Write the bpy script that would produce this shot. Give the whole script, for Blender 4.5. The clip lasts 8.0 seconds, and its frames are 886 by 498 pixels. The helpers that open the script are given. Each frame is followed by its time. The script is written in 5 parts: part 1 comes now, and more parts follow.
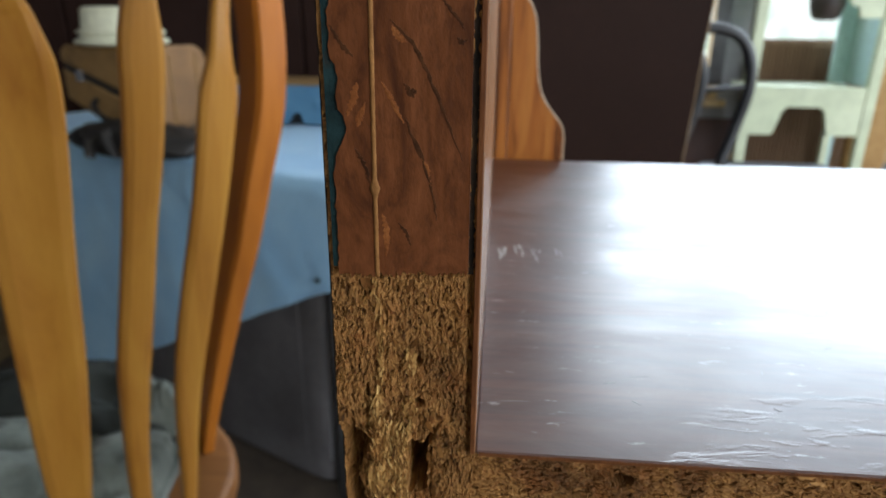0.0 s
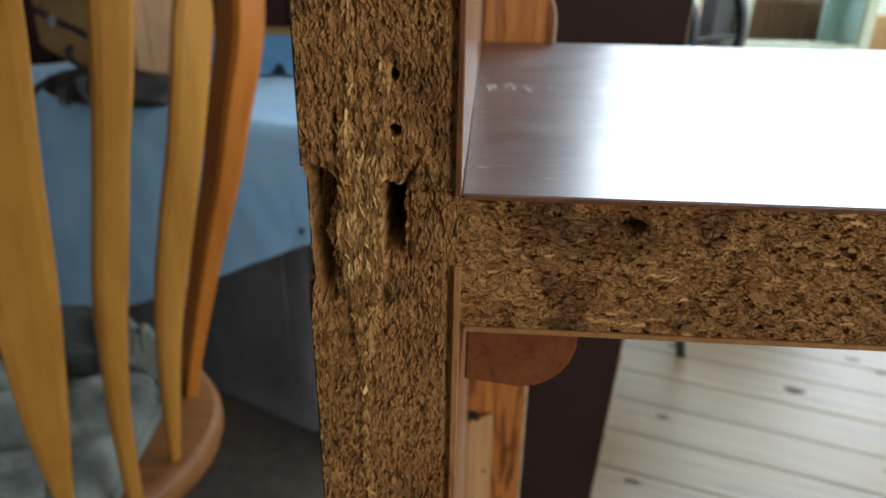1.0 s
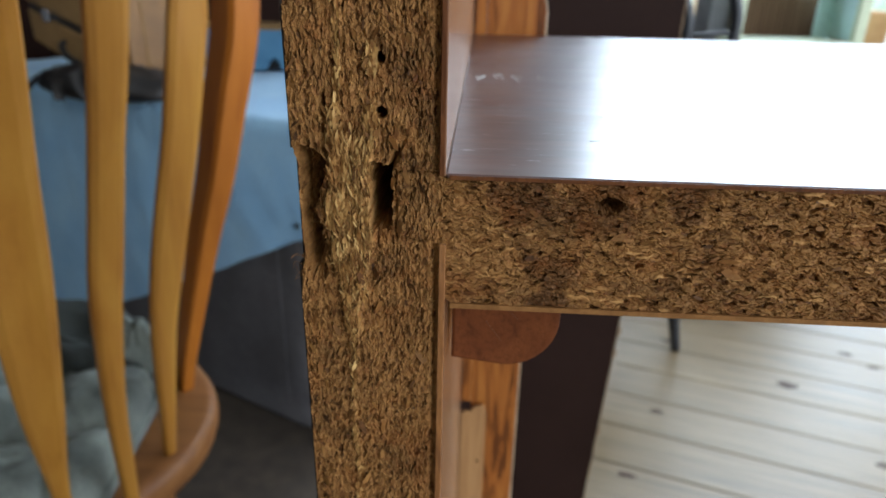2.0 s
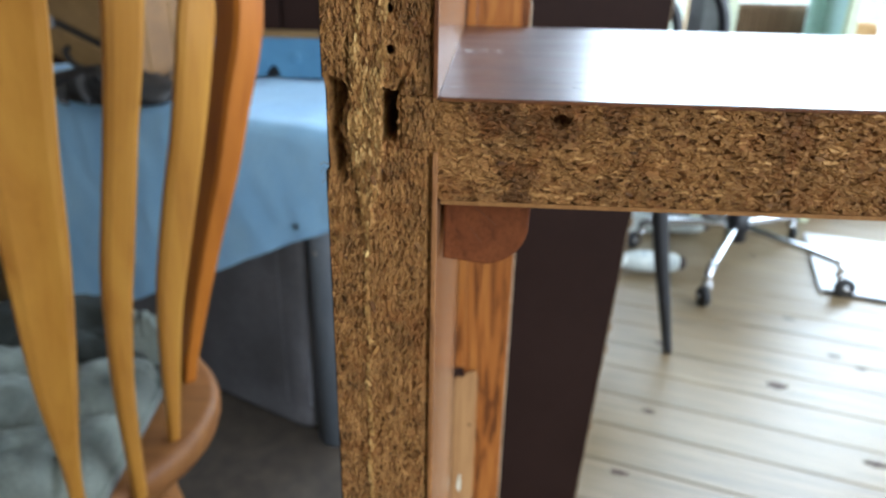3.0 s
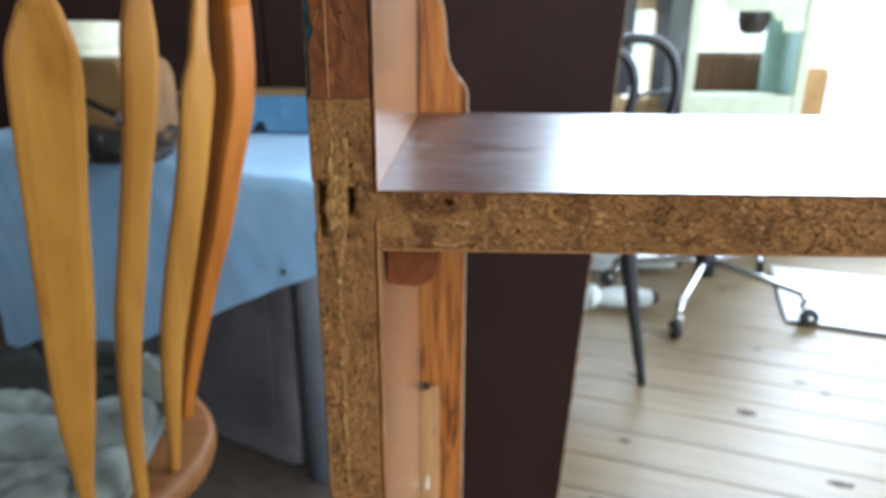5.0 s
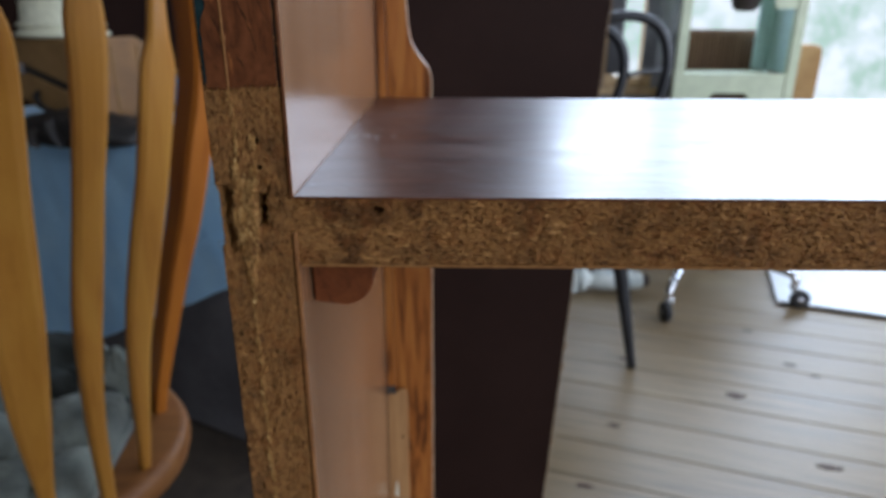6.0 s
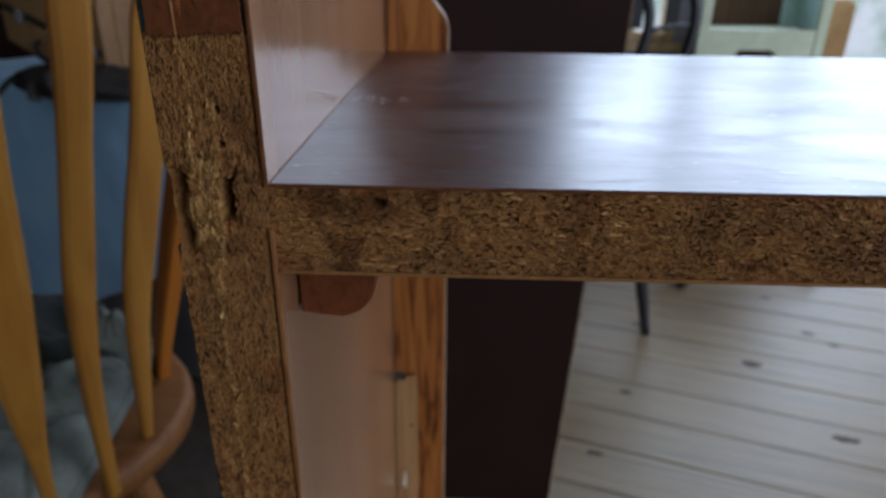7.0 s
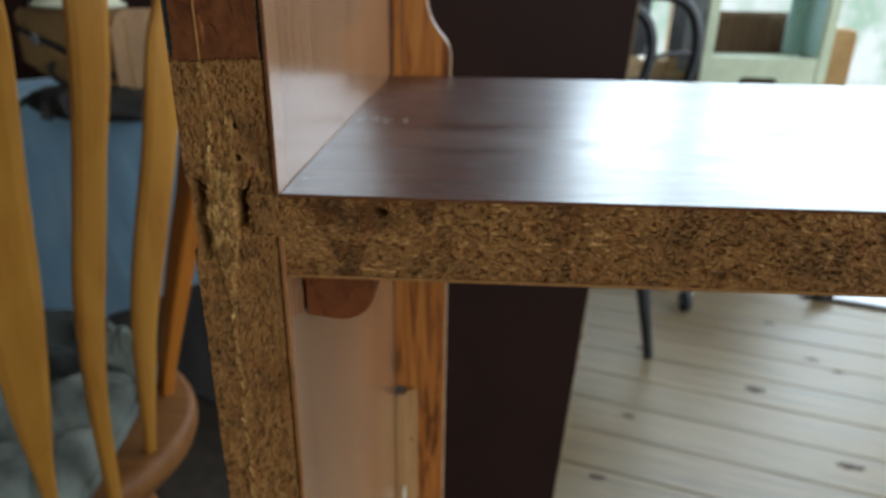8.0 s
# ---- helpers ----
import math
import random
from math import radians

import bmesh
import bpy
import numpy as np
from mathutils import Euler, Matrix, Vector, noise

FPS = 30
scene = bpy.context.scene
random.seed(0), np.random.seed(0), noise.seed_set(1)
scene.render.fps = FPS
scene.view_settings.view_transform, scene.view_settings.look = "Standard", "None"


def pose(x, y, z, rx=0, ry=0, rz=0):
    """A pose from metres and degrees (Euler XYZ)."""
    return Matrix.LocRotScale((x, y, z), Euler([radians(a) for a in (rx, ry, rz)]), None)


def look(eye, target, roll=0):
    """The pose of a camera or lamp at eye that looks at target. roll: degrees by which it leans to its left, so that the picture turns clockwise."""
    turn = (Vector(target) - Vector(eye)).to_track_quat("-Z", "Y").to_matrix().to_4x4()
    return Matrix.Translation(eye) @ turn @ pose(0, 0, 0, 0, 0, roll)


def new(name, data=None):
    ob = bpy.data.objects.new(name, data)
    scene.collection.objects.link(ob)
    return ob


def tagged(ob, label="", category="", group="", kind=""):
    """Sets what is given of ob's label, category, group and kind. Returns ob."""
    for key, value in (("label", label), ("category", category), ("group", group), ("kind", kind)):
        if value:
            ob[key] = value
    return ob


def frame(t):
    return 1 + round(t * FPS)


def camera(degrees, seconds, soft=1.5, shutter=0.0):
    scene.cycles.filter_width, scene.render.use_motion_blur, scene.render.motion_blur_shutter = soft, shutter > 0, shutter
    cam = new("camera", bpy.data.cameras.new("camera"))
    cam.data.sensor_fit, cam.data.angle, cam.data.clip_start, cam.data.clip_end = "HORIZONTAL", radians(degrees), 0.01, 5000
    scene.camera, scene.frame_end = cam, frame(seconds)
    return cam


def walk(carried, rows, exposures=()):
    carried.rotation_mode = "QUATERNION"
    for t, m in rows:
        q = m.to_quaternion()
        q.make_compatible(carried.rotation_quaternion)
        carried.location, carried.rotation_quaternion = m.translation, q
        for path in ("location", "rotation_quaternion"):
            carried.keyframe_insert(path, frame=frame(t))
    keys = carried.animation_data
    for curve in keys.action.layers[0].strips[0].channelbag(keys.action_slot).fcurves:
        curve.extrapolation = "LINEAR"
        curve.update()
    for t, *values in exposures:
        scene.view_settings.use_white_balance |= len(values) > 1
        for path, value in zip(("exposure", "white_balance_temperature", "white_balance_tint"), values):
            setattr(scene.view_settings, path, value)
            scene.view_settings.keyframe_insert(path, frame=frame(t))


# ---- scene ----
cam = camera(69.0, 8.0, soft=1.6)
cam.data.dof.use_dof, cam.data.dof.focus_distance, cam.data.dof.aperture_fstop = True, 0.078, 32.0
ROWS = [
    (0.0, 0.0017, -0.0748, 0.9340, 69.7551, -0.5448, 4.9375),
    (0.5, 0.0028, -0.0754, 0.9181, 68.6533, -0.6711, 4.5135),
    (1.0, 0.0026, -0.0732, 0.9004, 66.8965, -0.9315, 3.8351),
    (1.5, 0.0031, -0.0727, 0.9004, 67.0059, -1.1138, 3.7009),
    (1.7, 0.0037, -0.0730, 0.9004, 66.5494, -1.0896, 3.6080),
    (3.0, 0.0068, -0.1082, 0.8940, 67.4763, -1.2428, 3.1819),
    (3.5, 0.0125, -0.1262, 0.9002, 68.6076, -1.1982, 2.1736),
    (4.0, 0.0129, -0.1488, 0.9129, 69.7840, -1.5214, 2.3120),
    (4.2, 0.0138, -0.1548, 0.9147, 70.2073, -1.2761, 2.4223),
    (5.3, 0.0318, -0.1889, 0.9253, 71.4049, -0.1554, 1.2610),
    (5.5, 0.0371, -0.1851, 0.9278, 70.7361, -0.4556, 1.2798),
    (6.0, 0.0396, -0.1543, 0.9202, 69.5778, -0.1655, 0.7896),
    (6.6, 0.0381, -0.1174, 0.9157, 67.4006, 0.0025, 1.4575),
    (7.0, 0.0368, -0.1139, 0.9150, 65.7929, -0.5533, 2.0179),
    (7.5, 0.0329, -0.1220, 0.9192, 67.4421, -1.0516, 2.3692),
    (8.0, 0.0392, -0.1252, 0.9164, 67.8221, -0.9475, 2.6303),
]
EXPOSURES = [(0.0, -0.08, 6150, 9), (1.0, -0.2, 6150, 9), (1.6, -0.15, 6000, 9), (3.0, 0.50, 5650, 7), (3.5, 0.62, 5600, 4), (4.2, 0.62, 5600, 5), (5.5, 0.18, 5750, 12), (6.0, -0.56, 5700, 14), (6.5, -1.03, 5650, 15), (7.0, -1.12, 5600, 15), (7.5, -0.77, 5700, 12), (8.0, -0.55, 6000, 5)]
walk(cam, [(r[0], pose(*r[1:])) for r in ROWS], EXPOSURES)

# ---- sky and lamps ----
world = bpy.data.worlds.new("world")
scene.world = world
world.use_nodes = True
wn = world.node_tree.nodes
sky = wn.new("ShaderNodeTexSky")
sky.sky_type, sky.sun_disc = "NISHITA", False
sky.sun_elevation, sky.sun_rotation = radians(48), radians(65)
world.node_tree.links.new(sky.outputs[0], wn["Background"].inputs[0])
wn["Background"].inputs[1].default_value = 0.12


def fill_lamp(name, eye, target, w, h, watts, colour):
    data = bpy.data.lights.new(name, "AREA")
    data.shape, data.size, data.size_y, data.energy, data.color = "RECTANGLE", w, h, watts, colour
    ob = new(name, data)
    ob.matrix_world = look(eye, target)
    return ob


DAY = (0.93, 0.97, 1.0)
# fill lamps in assumed openings, out of view to the south and east
fill_lamp("window_light", (2.78, -0.55, 1.45), (0.0, -0.4, 1.1), 2.2, 1.6, 68, DAY)
fill_lamp("window_light", (2.0, -2.08, 1.5), (0.0, 0.0, 1.0), 1.4, 1.3, 74, DAY)
# added to brighten the blue sheet from the east
fill_lamp("window_light", (2.78, 1.45, 1.5), (0.0, 1.1, 0.7), 1.5, 1.6, 38, DAY)

# ---- materials ----


def nodes_of(name):
    m = bpy.data.materials.new(name)
    m.use_nodes = True
    nt = m.node_tree
    return m, nt, nt.nodes["Principled BSDF"]


def ramp(nt, factor, stops):
    r = nt.nodes.new("ShaderNodeValToRGB")
    el = r.color_ramp.elements
    while len(el) < len(stops):
        el.new(0.5)
    for e, (p, c) in zip(el, stops):
        e.position, e.color = p, (*c, 1)
    nt.links.new(factor, r.inputs[0])
    return r.outputs[0]


def coords(nt, scale, turn=(0, 0, 0), jitter=False):
    tc = nt.nodes.new("ShaderNodeTexCoord")
    mp = nt.nodes.new("ShaderNodeMapping")
    mp.inputs["Scale"].default_value = scale
    mp.inputs["Rotation"].default_value = [radians(a) for a in turn]
    nt.links.new(tc.outputs["Object"], mp.inputs["Vector"])
    if jitter:
        oi = nt.nodes.new("ShaderNodeObjectInfo")
        mul = nt.nodes.new("ShaderNodeVectorMath")
        mul.operation = "SCALE"
        mul.inputs[0].default_value = (37.0, 19.0, 11.0)
        nt.links.new(oi.outputs["Random"], mul.inputs["Scale"])
        nt.links.new(mul.outputs[0], mp.inputs["Location"])
    return mp.outputs[0]


def noise_tex(nt, vec, scale, detail=4.0, rough=0.55, warp=0.0):
    n = nt.nodes.new("ShaderNodeTexNoise")
    n.inputs["Scale"].default_value, n.inputs["Detail"].default_value = scale, detail
    n.inputs["Roughness"].default_value, n.inputs["Distortion"].default_value = rough, warp
    nt.links.new(vec, n.inputs["Vector"])
    return n.outputs[0]


def mix(nt, fac, a, b, mode="MIX"):
    m = nt.nodes.new("ShaderNodeMix")
    m.data_type, m.blend_type = "RGBA", mode
    for sock, v in ((m.inputs[0], fac), (m.inputs[6], a), (m.inputs[7], b)):
        if isinstance(v, (int, float)):
            sock.default_value = v
        elif isinstance(v, tuple):
            sock.default_value = (*v, 1)
        else:
            nt.links.new(v, sock)
    return m.outputs[2]


def bump(nt, bsdf, height, strength, distance):
    b = nt.nodes.new("ShaderNodeBump")
    b.inputs["Strength"].default_value, b.inputs["Distance"].default_value = strength, distance
    nt.links.new(height, b.inputs["Height"])
    nt.links.new(b.outputs[0], bsdf.inputs["Normal"])


def span(nt, value, lo, hi):
    r = nt.nodes.new("ShaderNodeMapRange")
    r.inputs["To Min"].default_value, r.inputs["To Max"].default_value = lo, hi
    nt.links.new(value, r.inputs[0])
    return r.outputs[0]


def surface(name, low, high, scale=20.0, rough=(0.4, 0.6), fine=6.0, bumps=(0.2, 0.001), metal=0.0,
            stretch=(1, 1, 1), dirt=None, jitter=False, turn=(0, 0, 0), coat=0.0, sheen=0.0):
    """Two scales of mottling between two colours, with spots of dirt, uneven gloss and fine relief."""
    m, nt, b = nodes_of(name)
    v = coords(nt, stretch, turn, jitter)
    big = noise_tex(nt, v, scale, 5)
    small = noise_tex(nt, v, scale * fine, 4, 0.65)
    col = ramp(nt, big, [(0.3, low), (0.7, high)])
    dark = tuple(c * 0.6 for c in low)
    col = mix(nt, ramp(nt, small, [(0.35, (0.35,) * 3), (0.6, (0.0,) * 3)]), col, dark)
    if dirt:
        spots = noise_tex(nt, v, scale * 0.45, 7, 0.7, 0.6)
        col = mix(nt, ramp(nt, spots, [(0.56, (0,) * 3), (0.7, (0.75,) * 3)]), col, dirt)
    nt.links.new(col, b.inputs["Base Color"])
    nt.links.new(span(nt, big, *rough), b.inputs["Roughness"])
    b.inputs["Metallic"].default_value = metal
    b.inputs["Coat Weight"].default_value, b.inputs["Coat Roughness"].default_value = coat, 0.15
    b.inputs["Sheen Weight"].default_value = sheen
    bump(nt, b, small, *bumps)
    return m


def timber(name, light, mid, dark, along="z", grain=60.0, rough=(0.35, 0.5), jitter=False, coat=0.0, long=0.045, contrast=0.5, stops=(0.30, 0.46, 0.68),
           bumps=(0.25, 0.0006), warp=1.2):
    """Sawn wood: streaks along one axis, with pores and a slow drift of tone."""
    m, nt, b = nodes_of(name)
    sc = [1.0, 1.0, 1.0]
    sc["xyz".index(along)] = long
    v = coords(nt, sc, jitter=jitter)
    streak = noise_tex(nt, v, grain, 5, 0.6, warp)
    pores = noise_tex(nt, v, grain * 7, 3, 0.7)
    slow = noise_tex(nt, coords(nt, (1, 1, 1), jitter=jitter), grain * 0.12, 3)
    col = ramp(nt, streak, [(stops[0], dark), (stops[1], mid), (stops[2], light)])
    col = mix(nt, ramp(nt, pores, [(0.32, (contrast,) * 3), (0.5, (0,) * 3)]), col, dark)
    col = mix(nt, span(nt, slow, 0.0, 0.4), col, tuple(c * 0.72 for c in mid))
    nt.links.new(col, b.inputs["Base Color"])
    nt.links.new(span(nt, streak, *rough), b.inputs["Roughness"])
    b.inputs["Coat Weight"].default_value, b.inputs["Coat Roughness"].default_value = coat, 0.12
    bump(nt, b, pores, *bumps)
    return m


def chipboard(name, tones, stains=0.55, pressed_in=False):
    """Raw particleboard: brown flakes of many tones bound in dark resin; the pressed_in tone carries painted crevice
    shade.
    """
    m, nt, b = nodes_of(name)
    v = coords(nt, (1, 1, 1))
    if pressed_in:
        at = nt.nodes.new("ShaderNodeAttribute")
        at.attribute_name = "flake_tone_shade"
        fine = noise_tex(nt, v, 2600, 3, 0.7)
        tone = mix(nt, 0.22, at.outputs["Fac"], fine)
    elif len(tones) > 3:
        geo = nt.nodes.new("ShaderNodeNewGeometry")
        tone = geo.outputs["Random Per Island"]
    else:
        tone = noise_tex(nt, v, 1500, 3, 0.7)
    col = ramp(nt, tone, [(k / (len(tones) - 1), c) for k, c in enumerate(tones)])
    stain = noise_tex(nt, v, 75, 6, 0.65, 0.6)
    col = mix(nt, ramp(nt, stain, [(0.48, (0,) * 3), (0.66, (stains,) * 3)]), col, (0.026, 0.013, 0.007))
    speck = noise_tex(nt, v, 1300, 3, 0.6)
    col = mix(nt, ramp(nt, speck, [(0.52, (0,) * 3), (0.62, (0.40,) * 3)]), col, (0.150, 0.050, 0.014))
    warm = noise_tex(nt, v, 190, 3)
    col = mix(nt, ramp(nt, warm, [(0.5, (0,) * 3), (0.72, (0.45,) * 3)]), col, (0.200, 0.066, 0.015))
    nt.links.new(col, b.inputs["Base Color"])
    b.inputs["Roughness"].default_value = 0.6
    b.inputs["Specular IOR Level"].default_value = 0.12
    bump(nt, b, noise_tex(nt, v, 3400, 3, 0.7), 0.5, 0.0002)
    return m


def shelf_laminate(name):
    """Dark red-brown printed laminate, glossy, dusty and rubbed, with pale scuffs."""
    m, nt, b = nodes_of(name)
    grain = noise_tex(nt, coords(nt, (0.06, 1, 1)), 300, 6, 0.65, 0.6)
    col = ramp(nt, grain, [(0.3, (0.040, 0.013, 0.008)), (0.55, (0.082, 0.028, 0.016)), (0.75, (0.118, 0.043, 0.024))])
    cloud = noise_tex(nt, coords(nt, (0.45, 1, 1), (0, 0, 14)), 34, 7, 0.7, 1.8)
    dust = ramp(nt, cloud, [(0.42, (0,) * 3), (0.74, (0.24,) * 3)])
    col = mix(nt, dust, col, (0.27, 0.23, 0.215))
    nick = ramp(nt, noise_tex(nt, coords(nt, (0.22, 1, 1), (0, 0, 5)), 520, 5, 0.7, 0.5), [(0.63, (0,) * 3), (0.70, (0.6,) * 3)])
    col = mix(nt, nick, col, (0.42, 0.40, 0.40))
    nt.links.new(col, b.inputs["Base Color"])
    smear = noise_tex(nt, coords(nt, (0.5, 1.1, 1), (0, 0, 9)), 40, 7, 0.65, 0.8)
    nt.links.new(span(nt, ramp(nt, smear, [(0.30, (0,) * 3), (0.70, (1,) * 3)]), 0.275, 0.40), b.inputs["Roughness"])
    b.inputs["Specular IOR Level"].default_value = 0.8
    dent = noise_tex(nt, coords(nt, (0.26, 1, 1), (0, 0, -6)), 330, 5, 0.6, 0.5)
    where = noise_tex(nt, coords(nt, (0.5, 1, 1), (0, 0, 20)), 46, 3, 0.6)
    dents = mix(nt, 1.0, ramp(nt, dent, [(0.56, (0,) * 3), (0.66, (1,) * 3)]), ramp(nt, where, [(0.46, (0,) * 3), (0.60, (1,) * 3)]), "MULTIPLY")
    swell = noise_tex(nt, coords(nt, (0.35, 1, 1), (0, 0, 8)), 120, 3, 0.55)
    lift = mix(nt, 0.16, dents, swell)
    bump(nt, b, lift, 0.15, 0.0005)
    return m


def glow(name, low, high, scale, strength):
    m, nt, b = nodes_of(name)
    n = noise_tex(nt, coords(nt, (1, 1, 1)), scale, 6, 0.65)
    col = ramp(nt, n, [(0.38, low), (0.58, high)])
    e = nt.nodes.new("ShaderNodeEmission")
    e.inputs[1].default_value = strength
    nt.links.new(col, e.inputs[0])
    nt.links.new(e.outputs[0], nt.nodes["Material Output"].inputs[0])
    return m


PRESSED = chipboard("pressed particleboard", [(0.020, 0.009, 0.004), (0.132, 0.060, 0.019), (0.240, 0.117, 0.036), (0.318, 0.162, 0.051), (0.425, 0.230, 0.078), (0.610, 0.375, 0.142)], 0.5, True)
RAW = chipboard("raw particleboard", [(0.026, 0.011, 0.004), (0.064, 0.028, 0.008), (0.110, 0.050, 0.013)])
FLAKE = chipboard("particleboard flakes", [(0.040, 0.017, 0.005), (0.085, 0.037, 0.010), (0.115, 0.051, 0.013), (0.150, 0.068, 0.017), (0.180, 0.083, 0.021), (0.230, 0.112, 0.030)], 0.7)
FRESH = chipboard("freshly torn flakes", [(0.110, 0.052, 0.014), (0.220, 0.112, 0.032), (0.300, 0.160, 0.046), (0.380, 0.215, 0.068), (0.520, 0.330, 0.120)], 0.3)
LAMINATE = shelf_laminate("dark laminate")
INNER = timber("warm wood-print laminate", (0.275, 0.146, 0.074), (0.240, 0.122, 0.059), (0.182, 0.087, 0.040), "z", 45, (0.15, 0.24), contrast=0.08, bumps=(0.05, 0.0003), warp=0.4)
INNER.node_tree.nodes["Principled BSDF"].inputs["Specular IOR Level"].default_value = 1.0
OUTER = surface("worn teal paint", (0.007, 0.015, 0.016), (0.016, 0.038, 0.040), 240, (0.5, 0.7), dirt=(0.03, 0.018, 0.012))
DARKSKIN = surface("grimy dark laminate", (0.016, 0.013, 0.011), (0.040, 0.030, 0.023), 160, (0.5, 0.7), dirt=(0.07, 0.045, 0.025))
BAND = timber("red-brown edge band", (0.150, 0.051, 0.018), (0.098, 0.032, 0.011), (0.038, 0.013, 0.006), "z", 120, (0.34, 0.52), contrast=0.45, long=0.45, warp=3.0)
BAND.node_tree.nodes["Principled BSDF"].inputs["Specular IOR Level"].default_value = 0.08
STRIP = timber("rubbed laminate edge", (0.140, 0.052, 0.018), (0.095, 0.034, 0.012), (0.040, 0.015, 0.007), "z", 300, (0.4, 0.55), long=0.15)
STRIP_PALE = timber("orange laminate edge", (0.29, 0.125, 0.034), (0.21, 0.083, 0.021), (0.09, 0.033, 0.009), "z", 300, (0.4, 0.55), long=0.15)
SEAM = surface("tan glue line", (0.170, 0.076, 0.024), (0.270, 0.130, 0.042), 260, (0.5, 0.7))
SCRATCH = surface("worn orange patch", (0.130, 0.040, 0.011), (0.235, 0.085, 0.024), 420, (0.5, 0.7))
GOUGE = surface("dark gouge", (0.026, 0.010, 0.004), (0.070, 0.026, 0.009), 500, (0.6, 0.8))
SCRAPE = surface("fine grey scratch", (0.10, 0.08, 0.08), (0.28, 0.25, 0.24), 500, (0.4, 0.6))
SCUFF = surface("whitish scuff", (0.25, 0.22, 0.21), (0.44, 0.41, 0.39), 300, (0.5, 0.7))
CLEAT = timber("red-brown cleat wood", (0.150, 0.046, 0.014), (0.115, 0.034, 0.011), (0.055, 0.016, 0.006), "y", 160, (0.55, 0.7), long=0.3)
CLEAT.node_tree.nodes["Principled BSDF"].inputs["Specular IOR Level"].default_value = 0.08
OAK = timber("striped golden oak", (0.38, 0.148, 0.030), (0.29, 0.096, 0.018), (0.075, 0.022, 0.006), "z", 105, (0.28, 0.42), contrast=0.3, long=0.05, warp=2.8, stops=(0.39, 0.47, 0.62))
OAK_PALE = timber("bare pale oak", (0.43, 0.245, 0.095), (0.35, 0.185, 0.068), (0.18, 0.08, 0.028), "z", 110, (0.5, 0.65))
OAK_EDGE = surface("pale rubbed edge", (0.30, 0.20, 0.11), (0.50, 0.38, 0.25), 150, (0.4, 0.6))
DARKWOOD = surface("dark brown laminate", (0.0225, 0.0110, 0.0084), (0.0290, 0.0145, 0.0112), 9, (0.55, 0.68), fine=40, bumps=(0.08, 0.0005))
DARKWOOD.node_tree.nodes["Principled BSDF"].inputs["Specular IOR Level"].default_value = 0.10
CHIP = surface("bare chipped edge", (0.20, 0.13, 0.07), (0.38, 0.27, 0.16), 180, (0.7, 0.85))
CHAIRWOOD = timber("honey varnished wood", (0.475, 0.232, 0.036), (0.405, 0.180, 0.026), (0.285, 0.110, 0.014), "z", 45, (0.28, 0.42), contrast=0.12, coat=0.06, warp=0.6)
BOWWOOD = timber("orange varnished wood", (0.47, 0.158, 0.013), (0.39, 0.122, 0.009), (0.27, 0.076, 0.006), "z", 45, (0.48, 0.60), contrast=0.12, warp=0.4, coat=0.04)
SEATWOOD = timber("dull brown varnished wood", (0.27, 0.118, 0.034), (0.22, 0.090, 0.025), (0.15, 0.056, 0.015), "x", 40, (0.42, 0.58), contrast=0.2, warp=0.6)
CUSHION = surface("sage cotton", (0.036, 0.044, 0.038), (0.220, 0.243, 0.205), 12, (0.8, 0.95), fine=30, bumps=(0.4, 0.001), sheen=0.1)
SHADOWCLOTH = surface("shadow-dark green cotton", (0.010, 0.012, 0.010), (0.034, 0.040, 0.034), 14, (0.8, 0.95), fine=25, bumps=(0.4, 0.001))
CLOTH = surface("sky-blue cotton sheet", (0.290, 0.550, 0.850), (0.410, 0.680, 0.920), 7, (0.75, 0.9), fine=60, bumps=(0.25, 0.0008), sheen=0.2)
GREYMETAL = surface("dark grey enamel", (0.058, 0.054, 0.055), (0.150, 0.143, 0.148), 6, (0.35, 0.5), fine=20, bumps=(0.1, 0.001))
POSTGREY = surface("blue-grey enamel", (0.135, 0.150, 0.170), (0.190, 0.208, 0.232), 9, (0.35, 0.5), fine=20, bumps=(0.1, 0.001))
EDGE_HIGHLIGHT = surface("pale edge highlight", (0.28, 0.28, 0.31), (0.42, 0.42, 0.46), 40, (0.4, 0.55))
PAINTFLECK = surface("cream paint fleck", (0.55, 0.52, 0.38), (0.75, 0.72, 0.58), 200, (0.6, 0.8))
BLUEBOX = surface("blue painted wood", (0.09, 0.22, 0.36), (0.13, 0.29, 0.44), 16, (0.4, 0.55), fine=12)
TAN = surface("pale tan board", (0.24, 0.140, 0.052), (0.34, 0.21, 0.086), 14, (0.75, 0.9))
CREAM = surface("cream enamel", (0.66, 0.66, 0.48), (0.80, 0.80, 0.62), 12, (0.3, 0.45))
HIDE = surface("worn tan leather", (0.215, 0.124, 0.042), (0.330, 0.198, 0.072), 16, (0.45, 0.65), fine=14, bumps=(0.35, 0.0012), dirt=(0.07, 0.04, 0.02))
HIDE_DARK = surface("dark tan leather", (0.175, 0.086, 0.028), (0.270, 0.138, 0.046), 18, (0.45, 0.65), fine=14, bumps=(0.35, 0.0012))
BLACKCLOTH = surface("black leather", (0.012, 0.011, 0.011), (0.026, 0.022, 0.020), 25, (0.4, 0.6), bumps=(0.4, 0.001))
PINE = timber("scrubbed pale pine", (0.262, 0.198, 0.110), (0.222, 0.160, 0.083), (0.13, 0.094, 0.047), "x", 20, (0.34, 0.52), jitter=True, contrast=0.55, long=0.06, warp=2.2, stops=(0.30, 0.50, 0.66))
KNOT = surface("dark pine knot", (0.034, 0.017, 0.011), (0.080, 0.044, 0.026), 120, (0.7, 0.85))
